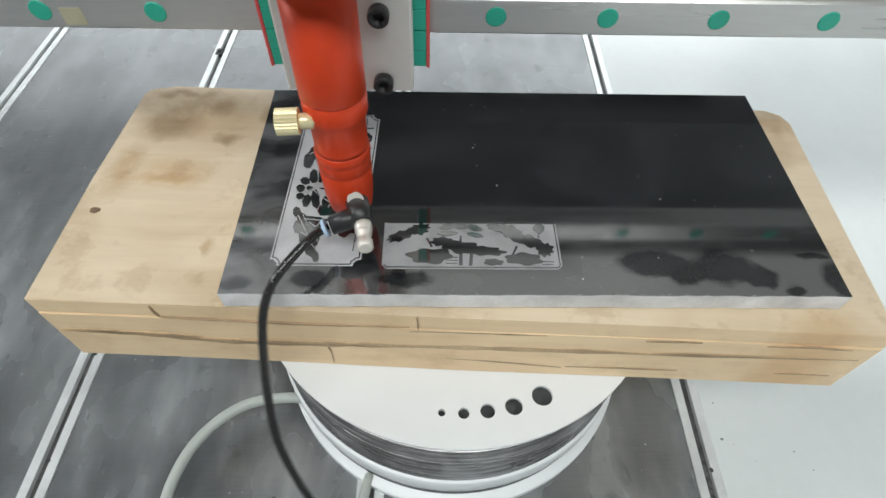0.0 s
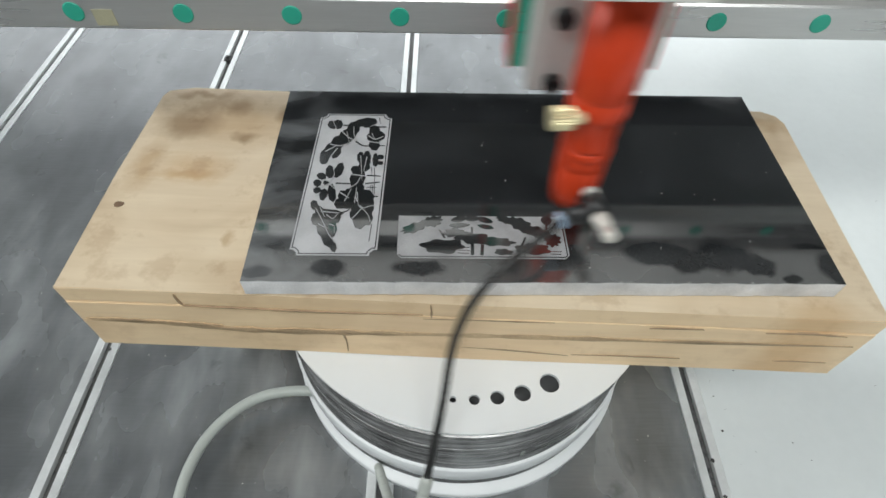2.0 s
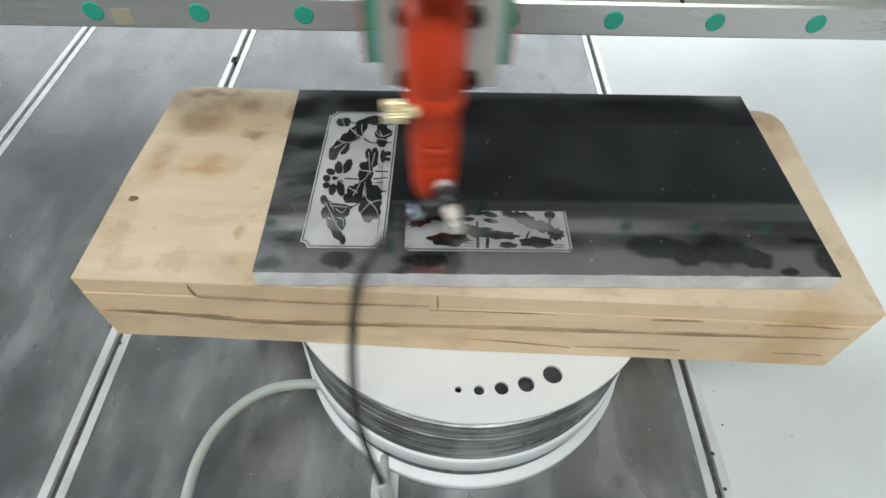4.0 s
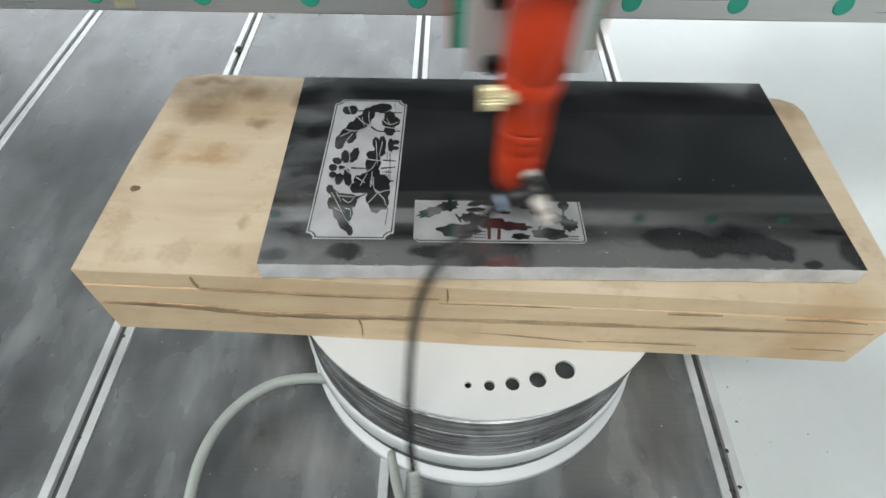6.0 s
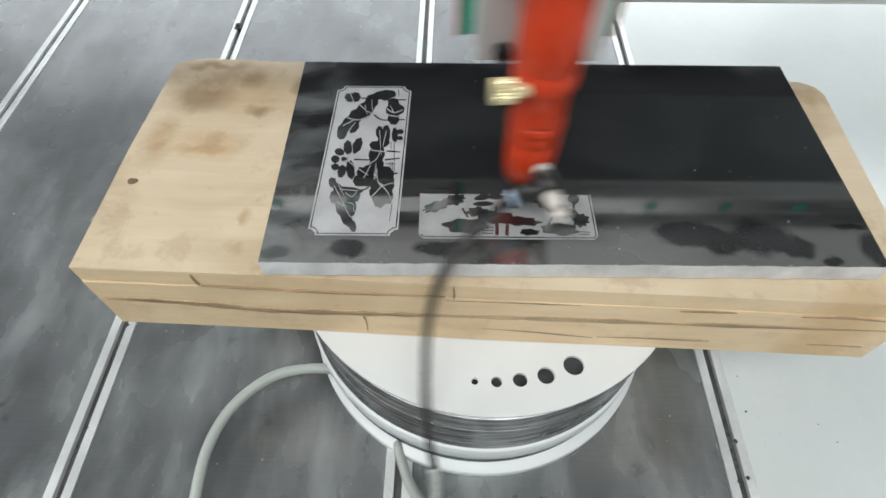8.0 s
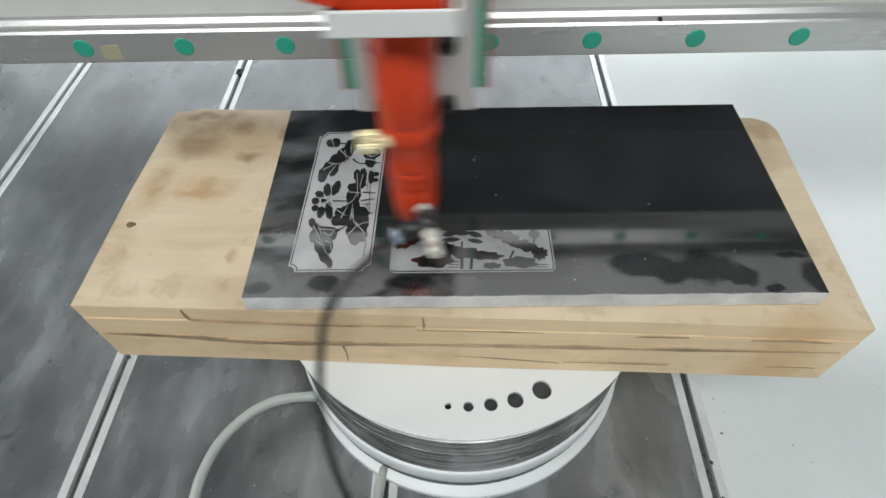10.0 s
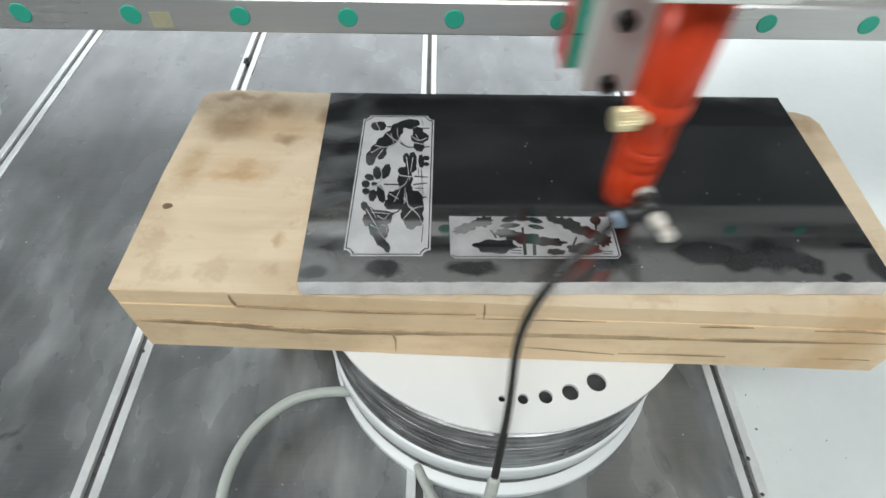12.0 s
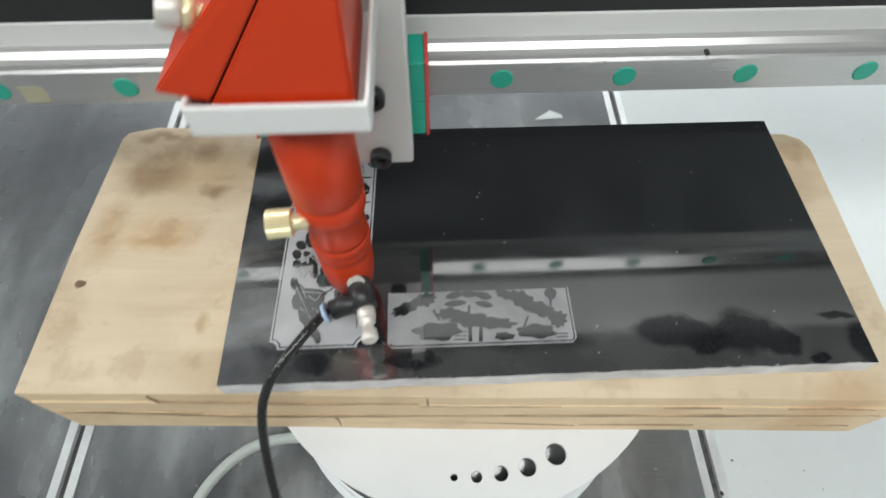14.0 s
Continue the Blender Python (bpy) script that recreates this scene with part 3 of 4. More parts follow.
def stone_slab():
    w, d = 0.3325, 0.1680
    slab = thing("stone_slab", "polished black granite slab with engraved flower panels, lying on the board", "stone slab")
    rnd = random.Random(11)
    bm = bmesh.new()
    n = 60
    front = [(w * k / n, rnd.uniform(-0.0003, 0.0003)) for k in range(n + 1)]
    out = front + [(w, d)] + [(0.0, d)]
    prism(bm, out, DECK_Z + 0.0006, H)
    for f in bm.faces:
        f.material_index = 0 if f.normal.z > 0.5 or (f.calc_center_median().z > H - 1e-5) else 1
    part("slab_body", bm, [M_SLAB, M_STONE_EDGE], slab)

    def panel(outline, inner, name):
        bm = bmesh.new()
        prism(bm, outline, H - 0.001, H + 0.00015)
        base = part(name, bm, M_ENGRAVED if name == "engraved_panel_tall" else M_ENGRAVED_LIGHT, slab, "pale matt engraved panel")
        bm = bmesh.new()
        # thin polished line left standing inside the rim
        n = len(inner)
        for k in range(n):
            a, b = Vector(inner[k]), Vector(inner[(k + 1) % n])
            if (b - a).length > 1e-6 and not (name == "engraved_panel_low" and k == n - 2):
                d = (b - a).normalized()
                q = Vector((-d.y, d.x)) * 0.00032
                prism(bm, [a - q, b - q, b + q, a + q], H, H + 0.0003)
        part("border_line", bm, M_SLAB, base)
        return base

    lift = [0.0]

    def motif(base, items, name, lobes=0, depth=0.0, tip=0.0, veins=0, grow=1.0):
        for cx, cy, length, width, angle in items:
            length, width = length * grow, width * grow
            lift[0] += 0.000004
            bm = bmesh.new()
            prism(bm, blob(cx, cy, length, width, angle, lobes, depth, 40 if lobes else 24, tip), H - 0.0005, H + 0.00030 + lift[0])
            leaf = part(name, bm, M_SLAB, base)
            if veins:
                bm = bmesh.new()
                ca, sa = math.cos(radians(angle)), math.sin(radians(angle))
                for v in range(veins):
                    off = (v - (veins - 1) / 2) * width * 0.24
                    pts = []
                    for k in range(7):
                        u = (k / 6 - 0.5) * length * 0.7
                        vv = off * (0.4 + k / 6) + 0.04 * width * math.sin(k * 1.1 + cx) + rnd.uniform(-0.2, 0.2)
                        pts.append(Vector(((cx + ca * u - sa * vv) / 1000, (cy + sa * u + ca * vv) / 1000)))
                    for a, b in zip(pts, pts[1:]):
                        q = (b - a).normalized()
                        q = Vector((-q.y, q.x)) * 0.00018
                        prism(bm, [a - q, b - q, b + q, a + q], H, H + 0.00075)
                part("vein", bm, M_ENGRAVED, base)

    def bars(base, items, name, material):
        for cx, cy, length, width, angle in items:
            bm = bmesh.new()
            ca, sa = math.cos(radians(angle)), math.sin(radians(angle))
            c = [(-1, -1), (1, -1), (1, 1), (-1, 1)]
            prism(bm, [((cx + ca * u * length / 2 - sa * v * width / 2) / 1000, (cy + sa * u * length / 2 + ca * v * width / 2) / 1000) for u, v in c], H, H + 0.00028)
            part(name, bm, material, base)

    def leafage(base, lobes, name):
        """One plant form left standing, grown from overlapping lobes with uneven rims."""
        bm = bmesh.new()
        for cx, cy, length, width, angle in lobes:
            lift[0] += 0.000003
            prism(bm, blob(cx, cy, length * 1.14, width * 1.14, angle, 7, 0.055, 35), H - 0.0005, H + 0.00030 + lift[0])
        part(name, bm, M_SLAB, base)

    def stroke(base, points, width, name, material):
        """A thin line along the points: a stem left standing or a vein cut down to the pale stone."""
        bm = bmesh.new()
        fine = smooth_path([(x / 1000, y / 1000, 0) for x, y in points], 4)
        top = 0.00026 if material is M_SLAB else 0.00062
        n = len(fine) - 1
        for k, (a, b) in enumerate(zip(fine, fine[1:])):
            d = (b - a).normalized() * width / 2000 * (1.15 - 0.5 * k / n)
            q = Vector((-d.y, d.x, 0))
            lift[0] += 0.0000004
            prism(bm, [(p.x, p.y) for p in (a - q - d * 0.3, b - q + d * 0.3, b + q + d * 0.3, a + q - d * 0.3)], H, H + top + lift[0])
        part(name, bm, material, base)

    def clipped(x0, y0, x1, y1, c, lean=0.0):
        q = [(x0 + c, y0), (x1 - c, y0), (x1 - c, y0 + c * 0.4), (x1 - c * 0.4, y0 + c), (x1, y0 + c), (x1, y1 - c), (x1 - c * 0.4, y1 - c), (x1 - c, y1 - c * 0.4), (x1 - c, y1), (x0 + c, y1), (x0 + c, y1 - c * 0.4), (x0 + c * 0.4, y1 - c), (x0, y1 - c), (x0, y0 + c), (x0 + c * 0.4, y0 + c), (x0 + c, y0 + c * 0.4)]
        return [(x + lean * (y - y0), y) for x, y in q]

    tall = panel(clipped(0.0230, 0.0178, 0.0722, 0.1422, 0.0042, 0.026), clipped(0.0242, 0.0190, 0.0710, 0.1410, 0.0042, 0.026), "engraved_panel_tall")
    leafage(tall, [(57.6, 133.5, 13.5, 8.2, -169), (62.6, 134.2, 5.9, 4.4, 97), (49.8, 126.9, 13, 7.6, -90), (46, 118.8, 16.8, 9.7, -111), (41.2, 113.2, 12.2, 8.6, -101), (37.7, 107.3, 14.7, 7.8, -120), (40.5, 102.4, 9.5, 5.2, -101), (33.8, 100.1, 11.5, 6.2, -94), (33.3, 95.2, 7, 4.8, 102)], "leaf")
    leafage(tall, [(64.1, 124.6, 9.9, 6.5, 95), (67.6, 119.3, 8.6, 6.7, 96), (62.6, 118.3, 7.8, 5.7, 96), (64.9, 110.4, 9.8, 6.4, 95)], "leaf")
    leafage(tall, [(35.2, 130.5, 7.8, 6.1, 103), (38.7, 130.9, 8.6, 5.6, 100), (69.6, 98.6, 4.2, 3.8, -11), (69.8, 92.9, 3.5, 3, -6), (66.6, 95.6, 11.1, 3.5, 94)], "bud")
    leafage(tall, [(56.8, 97.8, 9.8, 3.9, 95), (61, 97.2, 12.5, 4.6, 94), (59.8, 89.8, 8.5, 6.6, 98), (54.6, 86.3, 6.7, 5.2, 100), (53.8, 78, 8.8, 3.8, 96), (57.8, 79.8, 11.5, 6.2, 96), (57, 70.9, 9.6, 7.3, 100), (52.8, 64.6, 12.7, 6.7, -104), (48.7, 62.9, 9.3, 5, 97), (47.8, 57.2, 7.6, 6.2, 106), (53.2, 57.7, 8.9, 5.5, -120)], "leaf")
    leafage(tall, [(62.4, 62, 12.9, 9.3, 97), (65.6, 55.6, 12.9, 4.9, 94), (57.2, 54.4, 9, 4.9, 97), (56.6, 48.2, 7.3, 3.8, 96), (60.6, 42.7, 9.4, 6.5, 98), (64.5, 46.8, 12.1, 6.5, 95), (60, 49.6, 8.9, 7.3, 103)], "leaf")
    leafage(tall, [(38.4, 84.4, 10.3, 4.5, 97), (43.9, 85.8, 12, 5.1, -101), (33.8, 80.4, 6, 4.5, 131), (31.9, 74.4, 5.5, 4.4, 107), (32.5, 68.1, 4.7, 4.1, 100), (36.8, 64.6, 8.7, 4.3, -92), (41.8, 65.9, 13.2, 4.4, 101), (37.4, 74.5, 3.7, 3.3, 122)], "petal")
    leafage(tall, [(32.4, 55.8, 6.7, 3.8, 101), (36.2, 51.4, 10.9, 4.1, 127), (35.2, 44.6, 8.6, 5.4, 101), (41.7, 49.4, 14.9, 5.2, 177), (44.9, 46.2, 9.3, 7.7, 107), (40, 43.2, 8.7, 7.2, 110), (45.2, 37.9, 12.6, 4.5, 97), (40.1, 35.8, 11.6, 5.6, 112), (43.6, 29, 9.4, 5.3, 110), (47.2, 24.1, 7, 3.4, 106)], "leaf")
    for line in [[(42.6, 129.8), (50, 130)], [(56.8, 128.2), (71.8, 128.6)], [(52.5, 113.4), (56.4, 109.8), (60.6, 109), (71.8, 109.6)], [(62.4, 81.5), (70.6, 80.9)], [(61.8, 74.2), (70.4, 75.6)], [(43.4, 74.3), (52.8, 74)], [(47.6, 49.2), (52.7, 51.3), (54.5, 54.8)], [(66.9, 63.3), (70, 63.3)]]:
        stroke(tall, line, 0.9, "stem", M_SLAB)
    for line in [[(66.5, 88.2), (67.9, 64.8)], [(64.6, 89), (65, 82.4)], [(65.2, 72.4), (65.4, 68.7)], [(66.3, 72.6), (66.8, 64.8)], [(68, 41.2), (67.2, 28)], [(62.6, 71), (68.6, 70.8)], [(66.6, 138.6), (67.6, 131.7)]]:
        stroke(tall, line, 0.35, "script_bar", M_SLAB)
    for line in [[(49.8, 128), (50.8, 119), (54.6, 112.6)], [(42, 123.5), (47.4, 117), (51.8, 114.2)], [(45.7, 122.6), (47.8, 113.4)], [(35.6, 110.4), (42.8, 108.6), (50.1, 113)], [(33.4, 103.1), (40.4, 109.2)], [(37.9, 99.6), (41, 106.3)], [(60, 119.6), (64.9, 115.6), (70.4, 118.5)], [(64.9, 115.6), (62.3, 122)], [(61.7, 113.2), (69.3, 111.6)], [(56.8, 99.2), (59.3, 77.4)], [(61, 98.4), (59.8, 85.6)], [(53.1, 81.8), (61.9, 80.6)], [(51.6, 69.6), (56.4, 74.1), (58.2, 79.8)], [(50.3, 59.2), (53.5, 69.2)], [(56.4, 57.8), (56.7, 70.9)]]:
        stroke(tall, line, 0.36, "vein", M_ENGRAVED)
    for line in [[(47, 66), (52.8, 61.5)], [(57.4, 66.5), (58.6, 57.4), (61, 53.4), (65.8, 55), (68.2, 55.4)], [(61, 53.4), (65.2, 48.3), (66.9, 42.6)], [(61.1, 52.9), (57.8, 47.4), (56, 45)], [(39.4, 75.4), (41.6, 80.2), (40.4, 89.4)], [(39.4, 75.4), (35.2, 77.2)], [(39.8, 73), (44, 68.3)], [(34.9, 70.5), (39.6, 73.8)], [(34.7, 135), (38, 126.2)], [(33.8, 52.9), (40.1, 40.7), (44.1, 32.4), (47.8, 27.7)], [(36.4, 53.6), (40, 46.1)], [(37.3, 50.4), (48.1, 49.2)], [(40.8, 47.8), (44.8, 44.8), (47.1, 48.2)], [(43.2, 40.4), (46.2, 39.1), (47, 33.9)], [(36.9, 40.6), (40.9, 37.9)]]:
        stroke(tall, line, 0.36, "vein", M_ENGRAVED)

    x0, x1, y0, y1, c = 0.0836, 0.1815, 0.0162, 0.0482, 0.0026
    low = panel([(x0 + c, y0), (x1 - c, y0), (x1, y0 + c), (x1, y1), (x0, y1), (x0, y0 + c)], [(x0 + c, y0 + 0.0012), (x1 - c, y0 + 0.0012), (x1 - 0.0012, y0 + c), (x1 - 0.0012, y1), (x0 + 0.0012, y1), (x0 + 0.0012, y0 + c)], "engraved_panel_low")
    motif(low, [(94.0, 39.0, 17.9, 6.4, 25), (103.4, 43.5, 12.0, 7.6, 15), (147.8, 44.8, 12.7, 5.0, -19), (155.2, 41.4, 17.0, 9.0, -36), (163.6, 36.1, 19.1, 7.8, -25), (173.0, 29.8, 9.6, 9.2, -48)], "leaf", 9, 0.16, 0.2, 0)
    motif(low, [(116.5, 34.6, 12.9, 6.5, -2), (126.6, 31.0, 22.4, 8.0, -8), (140.0, 28.2, 20.7, 6.0, -2)], "leaf", 7, 0.16, 0.0, 0)
    motif(low, [(119.4, 45.4, 10.0, 4.2, 14), (126.9, 45.9, 9.9, 4.0, -2), (134.7, 44.7, 9.8, 4.2, -19), (119.6, 40.6, 12.1, 3.4, 3), (134.9, 39.5, 9.7, 3.2, -13)], "petal", 0, 0, 0.5)
    motif(low, [(109.6, 24.8, 24.0, 9.8, 1), (161.0, 23.0, 19.8, 7.8, -2), (144.1, 20.8, 10.1, 4.2, -2)], "leaf", 6, 0.12, 0.0, 0)
    motif(low, [(171.4, 44.5, 7.0, 6.4, -89)], "bud", 3, 0.05, 0.3, 0)
    bars(low, [(126.6, 35.7, 7.1, 1.3, -94), (126.4, 22.6, 7.8, 1.9, -92), (132.0, 22.4, 7.8, 1.9, -96), (170.7, 39.4, 4.0, 1.2, -98), (156.1, 28.3, 7.8, 1.1, -115), (109.2, 34.1, 6.9, 1.2, -64)], "stem", M_SLAB)
    bars(low, [(121.5, 24.2, 6.5, 0.5, -2), (121.4, 22.0, 6.5, 0.5, -2), (121.2, 20.0, 6.2, 0.5, -2), (174.2, 21.4, 6.0, 0.5, -2), (173.8, 19.6, 6.0, 0.5, -2)], "script_bar", M_SLAB)
    return slab


stone_slab()


# ---- laser head on its carriage ----
HEAD = (0.0695, 0.043, 0.2)


def at_head(x, y, z):
    return (x - HEAD[0], y - HEAD[1], z - HEAD[2])


def laser_head():
    """Carriage block on the rail, mounting plate, tray, red tube with its lens cone, thumb screw and air fitting."""
    head = thing("laser_head", "red metal laser head with brass thumb screw on its carriage", "laser head", at=pose(*HEAD))
    X, Y, Z = HEAD

    def hbox(bm, x0, x1, y0, y1, z0, z1, bevel=0.0):
        return box(bm, x0 - X, x1 - X, y0 - Y, y1 - Y, z0 - Z, z1 - Z, bevel)

    bm = bmesh.new()
    hbox(bm, 0.0335, 0.0992, 0.0975, 0.1112, RAIL_Z - 0.0225, RAIL_Z + 0.0225, 0.0012)
    block = part("bearing_block", bm, M_ALU, head, "steel rail bearing block")
    for x0, x1, s0, s1 in ((0.0992, 0.1062, 0.1062, 0.1080), (0.0264, 0.0335, 0.0246, 0.0264)):
        bm = bmesh.new()
        hbox(bm, x0, x1, 0.0990, 0.1190, RAIL_Z - 0.0205, RAIL_Z - 0.0110, 0.0008)
        hbox(bm, x0, x1, 0.0990, 0.1110, RAIL_Z - 0.0112, RAIL_Z - 0.0002, 0.0006)
        hbox(bm, x0, x1, 0.0990, 0.1110, RAIL_Z + 0.0002, RAIL_Z + 0.0112, 0.0006)
        hbox(bm, x0, x1, 0.0990, 0.1190, RAIL_Z + 0.0110, RAIL_Z + 0.0215, 0.0008)
        part("end_cap", bm, M_GREEN, block, "green plastic end cap")
        bm = bmesh.new()
        hbox(bm, s0, s1, 0.0990, 0.1195, RAIL_Z - 0.0212, RAIL_Z - 0.0108, 0.0005)
        hbox(bm, s0, s1, 0.0990, 0.1112, RAIL_Z - 0.0110, RAIL_Z + 0.0110, 0.0005)
        hbox(bm, s0, s1, 0.0990, 0.1195, RAIL_Z + 0.0108, RAIL_Z + 0.0220, 0.0005)
        part("end_seal", bm, M_REDSEAL, block, "red end seal")
    bm = bmesh.new()
    hbox(bm, 0.0345, 0.0998, 0.0870, 0.0975, 0.2552, 0.4050, 0.0012)
    plate = part("mounting_plate", bm, M_ALU, head, "pale aluminium mounting plate")
    for x in (0.0845, 0.0484):
        for z in (0.2615, 0.2985):
            bm = bmesh.new()
            p0, p1 = at_head(x, 0.0880, z), at_head(x, 0.0, z)
            m = along(p0, p1)
            lathe(bm, [(0.0051, 0.0), (0.0051, 0.0056), (0.0046, 0.0062), (0.0029, 0.0062), (0.0027, 0.0020)], 24, m)
            part("socket_screw", bm, M_BLACK, plate, "black socket screw")
    # tray with raised lips
    bm = bmesh.new()
    hbox(bm, 0.0372, 0.0888, 0.0305, 0.0870, 0.3359, 0.3375, 0.0006)
    tray = part("tray", bm, M_WHITE, head, "white folded sheet tray")
    for name, x0, x1, y0, y1 in (("front_lip", 0.0362, 0.0898, 0.0295, 0.0313), ("side_lip", 0.0883, 0.0900, 0.0316, 0.0868), ("side_lip", 0.0360, 0.0377, 0.0316, 0.0868)):
        bm = bmesh.new()
        hbox(bm, x0, x1, y0, y1, 0.3362, 0.3476, 0.0008)
        part(name, bm, M_WHITE, tray)
    # tube and cone
    ax = Matrix.Translation(at_head(0.0648, 0.0530, 0))
    bm = bmesh.new()
    lathe(bm, [(0.0151, 0.3356), (0.0151, 0.2818), (0.0148, 0.2812)], 48, ax)
    part("tube", bm, M_RED, head)
    bm = bmesh.new()
    lathe(bm, [(0.0146, 0.2811), (0.0146, 0.2806), (0.0150, 0.2802), (0.0150, 0.2715), (0.0146, 0.2700), (0.0132, 0.2672), (0.0131, 0.2520), (0.0135, 0.2500)], 48, ax)
    part("lens_holder", bm, M_RED, head)
    bm = bmesh.new()
    lathe(bm, [(0.0134, 0.2499), (0.0138, 0.2490), (0.0140, 0.2462), (0.0138, 0.2448), (0.0134, 0.2442), (0.0136, 0.2430), (0.0135, 0.2370), (0.0131, 0.2362), (0.0135, 0.2354), (0.0130, 0.2180), (0.0118, 0.2080), (0.0062, 0.2050)], 40, ax)
    part("nozzle_cone", bm, M_RED, head)
    # brass thumb screw
    bm = bmesh.new()
    rnd = []
    for k in range(48):
        a = 2 * math.pi * k / 48
        r = 0.0061 if k % 2 else 0.0056
        rnd.append((r * math.cos(a), r * math.sin(a)))
    prism(bm, rnd, 0.0, 0.0100)
    lathe(bm, [(0.0034, 0.0100), (0.0036, 0.0105), (0.0036, 0.0160), (0.0022, 0.0165), (0.0022, 0.0240)], 24)
    bmesh.ops.transform(bm, matrix=along(at_head(0.0400, 0.0410, 0.2728), at_head(0.0600, 0.0425, 0.2728)), verts=bm.verts)
    part("thumb_screw", bm, M_BRASS, head, "knurled brass thumb screw")
    # air fitting: black elbow, plated screw, pale ring
    bm = bmesh.new()
    rod(bm, at_head(0.0700, 0.0420, 0.2190), at_head(0.0742, 0.0275, 0.2180), 0.0060, 0.0060, 24)
    lathe(bm, [(0.0052, 0.0), (0.0055, 0.006), (0.0050, 0.015)], 24, along(at_head(0.0715, 0.0330, 0.2180), at_head(0.0535, 0.0280, 0.2135)))
    elbow = part("air_elbow", bm, M_BLACK, head, "black push-in air elbow")
    bm = bmesh.new()
    rod(bm, at_head(0.0553, 0.0285, 0.2140), at_head(0.0535, 0.0280, 0.2135), 0.0052, 0.0048, 24)
    part("release_ring", bm, M_RING, elbow, "pale blue release ring")
    bm = bmesh.new()
    lathe(bm, [(0.0042, 0.0), (0.0045, 0.0008), (0.0045, 0.0050), (0.0036, 0.0056), (0.0040, 0.0064), (0.0040, 0.0078), (0.0029, 0.0086), (0.0028, 0.0118), (0.0039, 0.0124), (0.0040, 0.0168), (0.0032, 0.0178)], 24, along(at_head(0.0742, 0.0278, 0.2178), at_head(0.0772, 0.0105, 0.2195)))
    part("plated_screw", bm, M_SILVER, elbow, "nickel plated banjo screw")
    bm = bmesh.new()
    lathe(bm, [(0.0043, 0.0), (0.0043, 0.0009)], 24, along(at_head(0.0700, 0.0395, 0.2235), at_head(0.0702, 0.0345, 0.2260)))
    part("washer", bm, M_SILVER, elbow, "bright washer")
    # mirror housing on the tray
    bm = bmesh.new()
    a = [(0.0388, 0.0323), (0.0853, 0.0323), (0.0853, 0.0840), (0.0388, 0.0840)]
    b = [(0.0750, 0.0400), (0.0850, 0.0400), (0.0850, 0.0840), (0.0750, 0.0840)]
    lo = [bm.verts.new(at_head(x, y, 0.3376)) for x, y in a]
    hi = [bm.verts.new(at_head(x, y, 0.3885)) for x, y in b]
    for k in range(4):
        bm.faces.new((lo[k], lo[(k + 1) % 4], hi[(k + 1) % 4], hi[k]))
    bm.faces.new(hi)
    bm.faces.new(list(reversed(lo)))
    bmesh.ops.bevel(bm, geom=list(bm.edges), offset=0.001, segments=2, affect="EDGES")
    part("mirror_housing", bm, M_RED, head)
    bm = bmesh.new()
    lo = [bm.verts.new(at_head(x, y, 0.3492 + (x - 0.0290) * -0.25)) for x, y in ((0.0290, 0.0345), (0.0436, 0.0340), (0.0436, 0.0780), (0.0290, 0.0780))]
    hi = [bm.verts.new(at_head(x, y, 0.3885)) for x, y in ((0.0664, 0.0405), (0.0744, 0.0400), (0.0744, 0.0780), (0.0664, 0.0780))]
    for k in range(4):
        bm.faces.new((lo[k], lo[(k + 1) % 4], hi[(k + 1) % 4], hi[k]))
    bm.faces.new(hi)
    bm.faces.new(list(reversed(lo)))
    bmesh.ops.bevel(bm, geom=list(bm.edges), offset=0.0006, segments=2, affect="EDGES")
    plate2 = part("mirror_plate", bm, M_RED, head)
    bm = bmesh.new()
    rod(bm, at_head(0.0540, 0.0460, 0.3640), at_head(0.0428, 0.0434, 0.3685), 0.0026, 0.0026, 16)
    rod(bm, at_head(0.0455, 0.0440, 0.3674), at_head(0.0425, 0.0433, 0.3686), 0.0045, 0.0045, 24)
    screw = part("adjusting_screw", bm, M_BRASS, plate2, "brass adjusting screw")
    bm = bmesh.new()
    lathe(bm, [(0.0046, 0.0), (0.0048, 0.0005), (0.0048, 0.0052), (0.0042, 0.0060), (0.0020, 0.0060), (0.0018, 0.0030)], 24, along(at_head(0.0423, 0.0432, 0.3687), at_head(0.0373, 0.0419, 0.3708)))
    part("screw_knob", bm, M_SILVER, screw, "plated knob with a socket")
    return head


HEAD_OB = laser_head()

# ---- cable on the table ----
def table_cable():
    bm = bmesh.new()
    z = TABLE_Z
    pts = [(0.0622, -0.0024, z + 0.005), (0.0496, 0.0102, z + 0.010), (0.0265, 0.0156, z + 0.015), (0.0034, 0.0165, z + 0.0185), (-0.0171, 0.0152, z + 0.0190), (-0.0365, 0.01, z + 0.0190), (-0.0543, -0.0026, z + 0.0190), (-0.0685, -0.0206, z + 0.0185), (-0.0767, -0.0427, z + 0.0175), (-0.0792, -0.0654, z + 0.0155), (-0.0785, -0.1074, z + 0.0100), (-0.0743, -0.1809, z + 0.0046), (-0.068, -0.3069, z + 0.0046), (-0.0638, -0.6219, z + 0.0046)]
    pipe(bm, smooth_path(pts, 8), 0.0042, 16)
    tagged(part("cable", bm, M_CABLE), "grey sheathed cable looping over the table", "cable")


table_cable()


# ---- black air hose and the pale tube that it joins, in short stiff links ----
HOSE_LINKS, LINKS, TUBE_FOOT = 34, 22, Vector((0.0640, -0.0420, 0.0020))
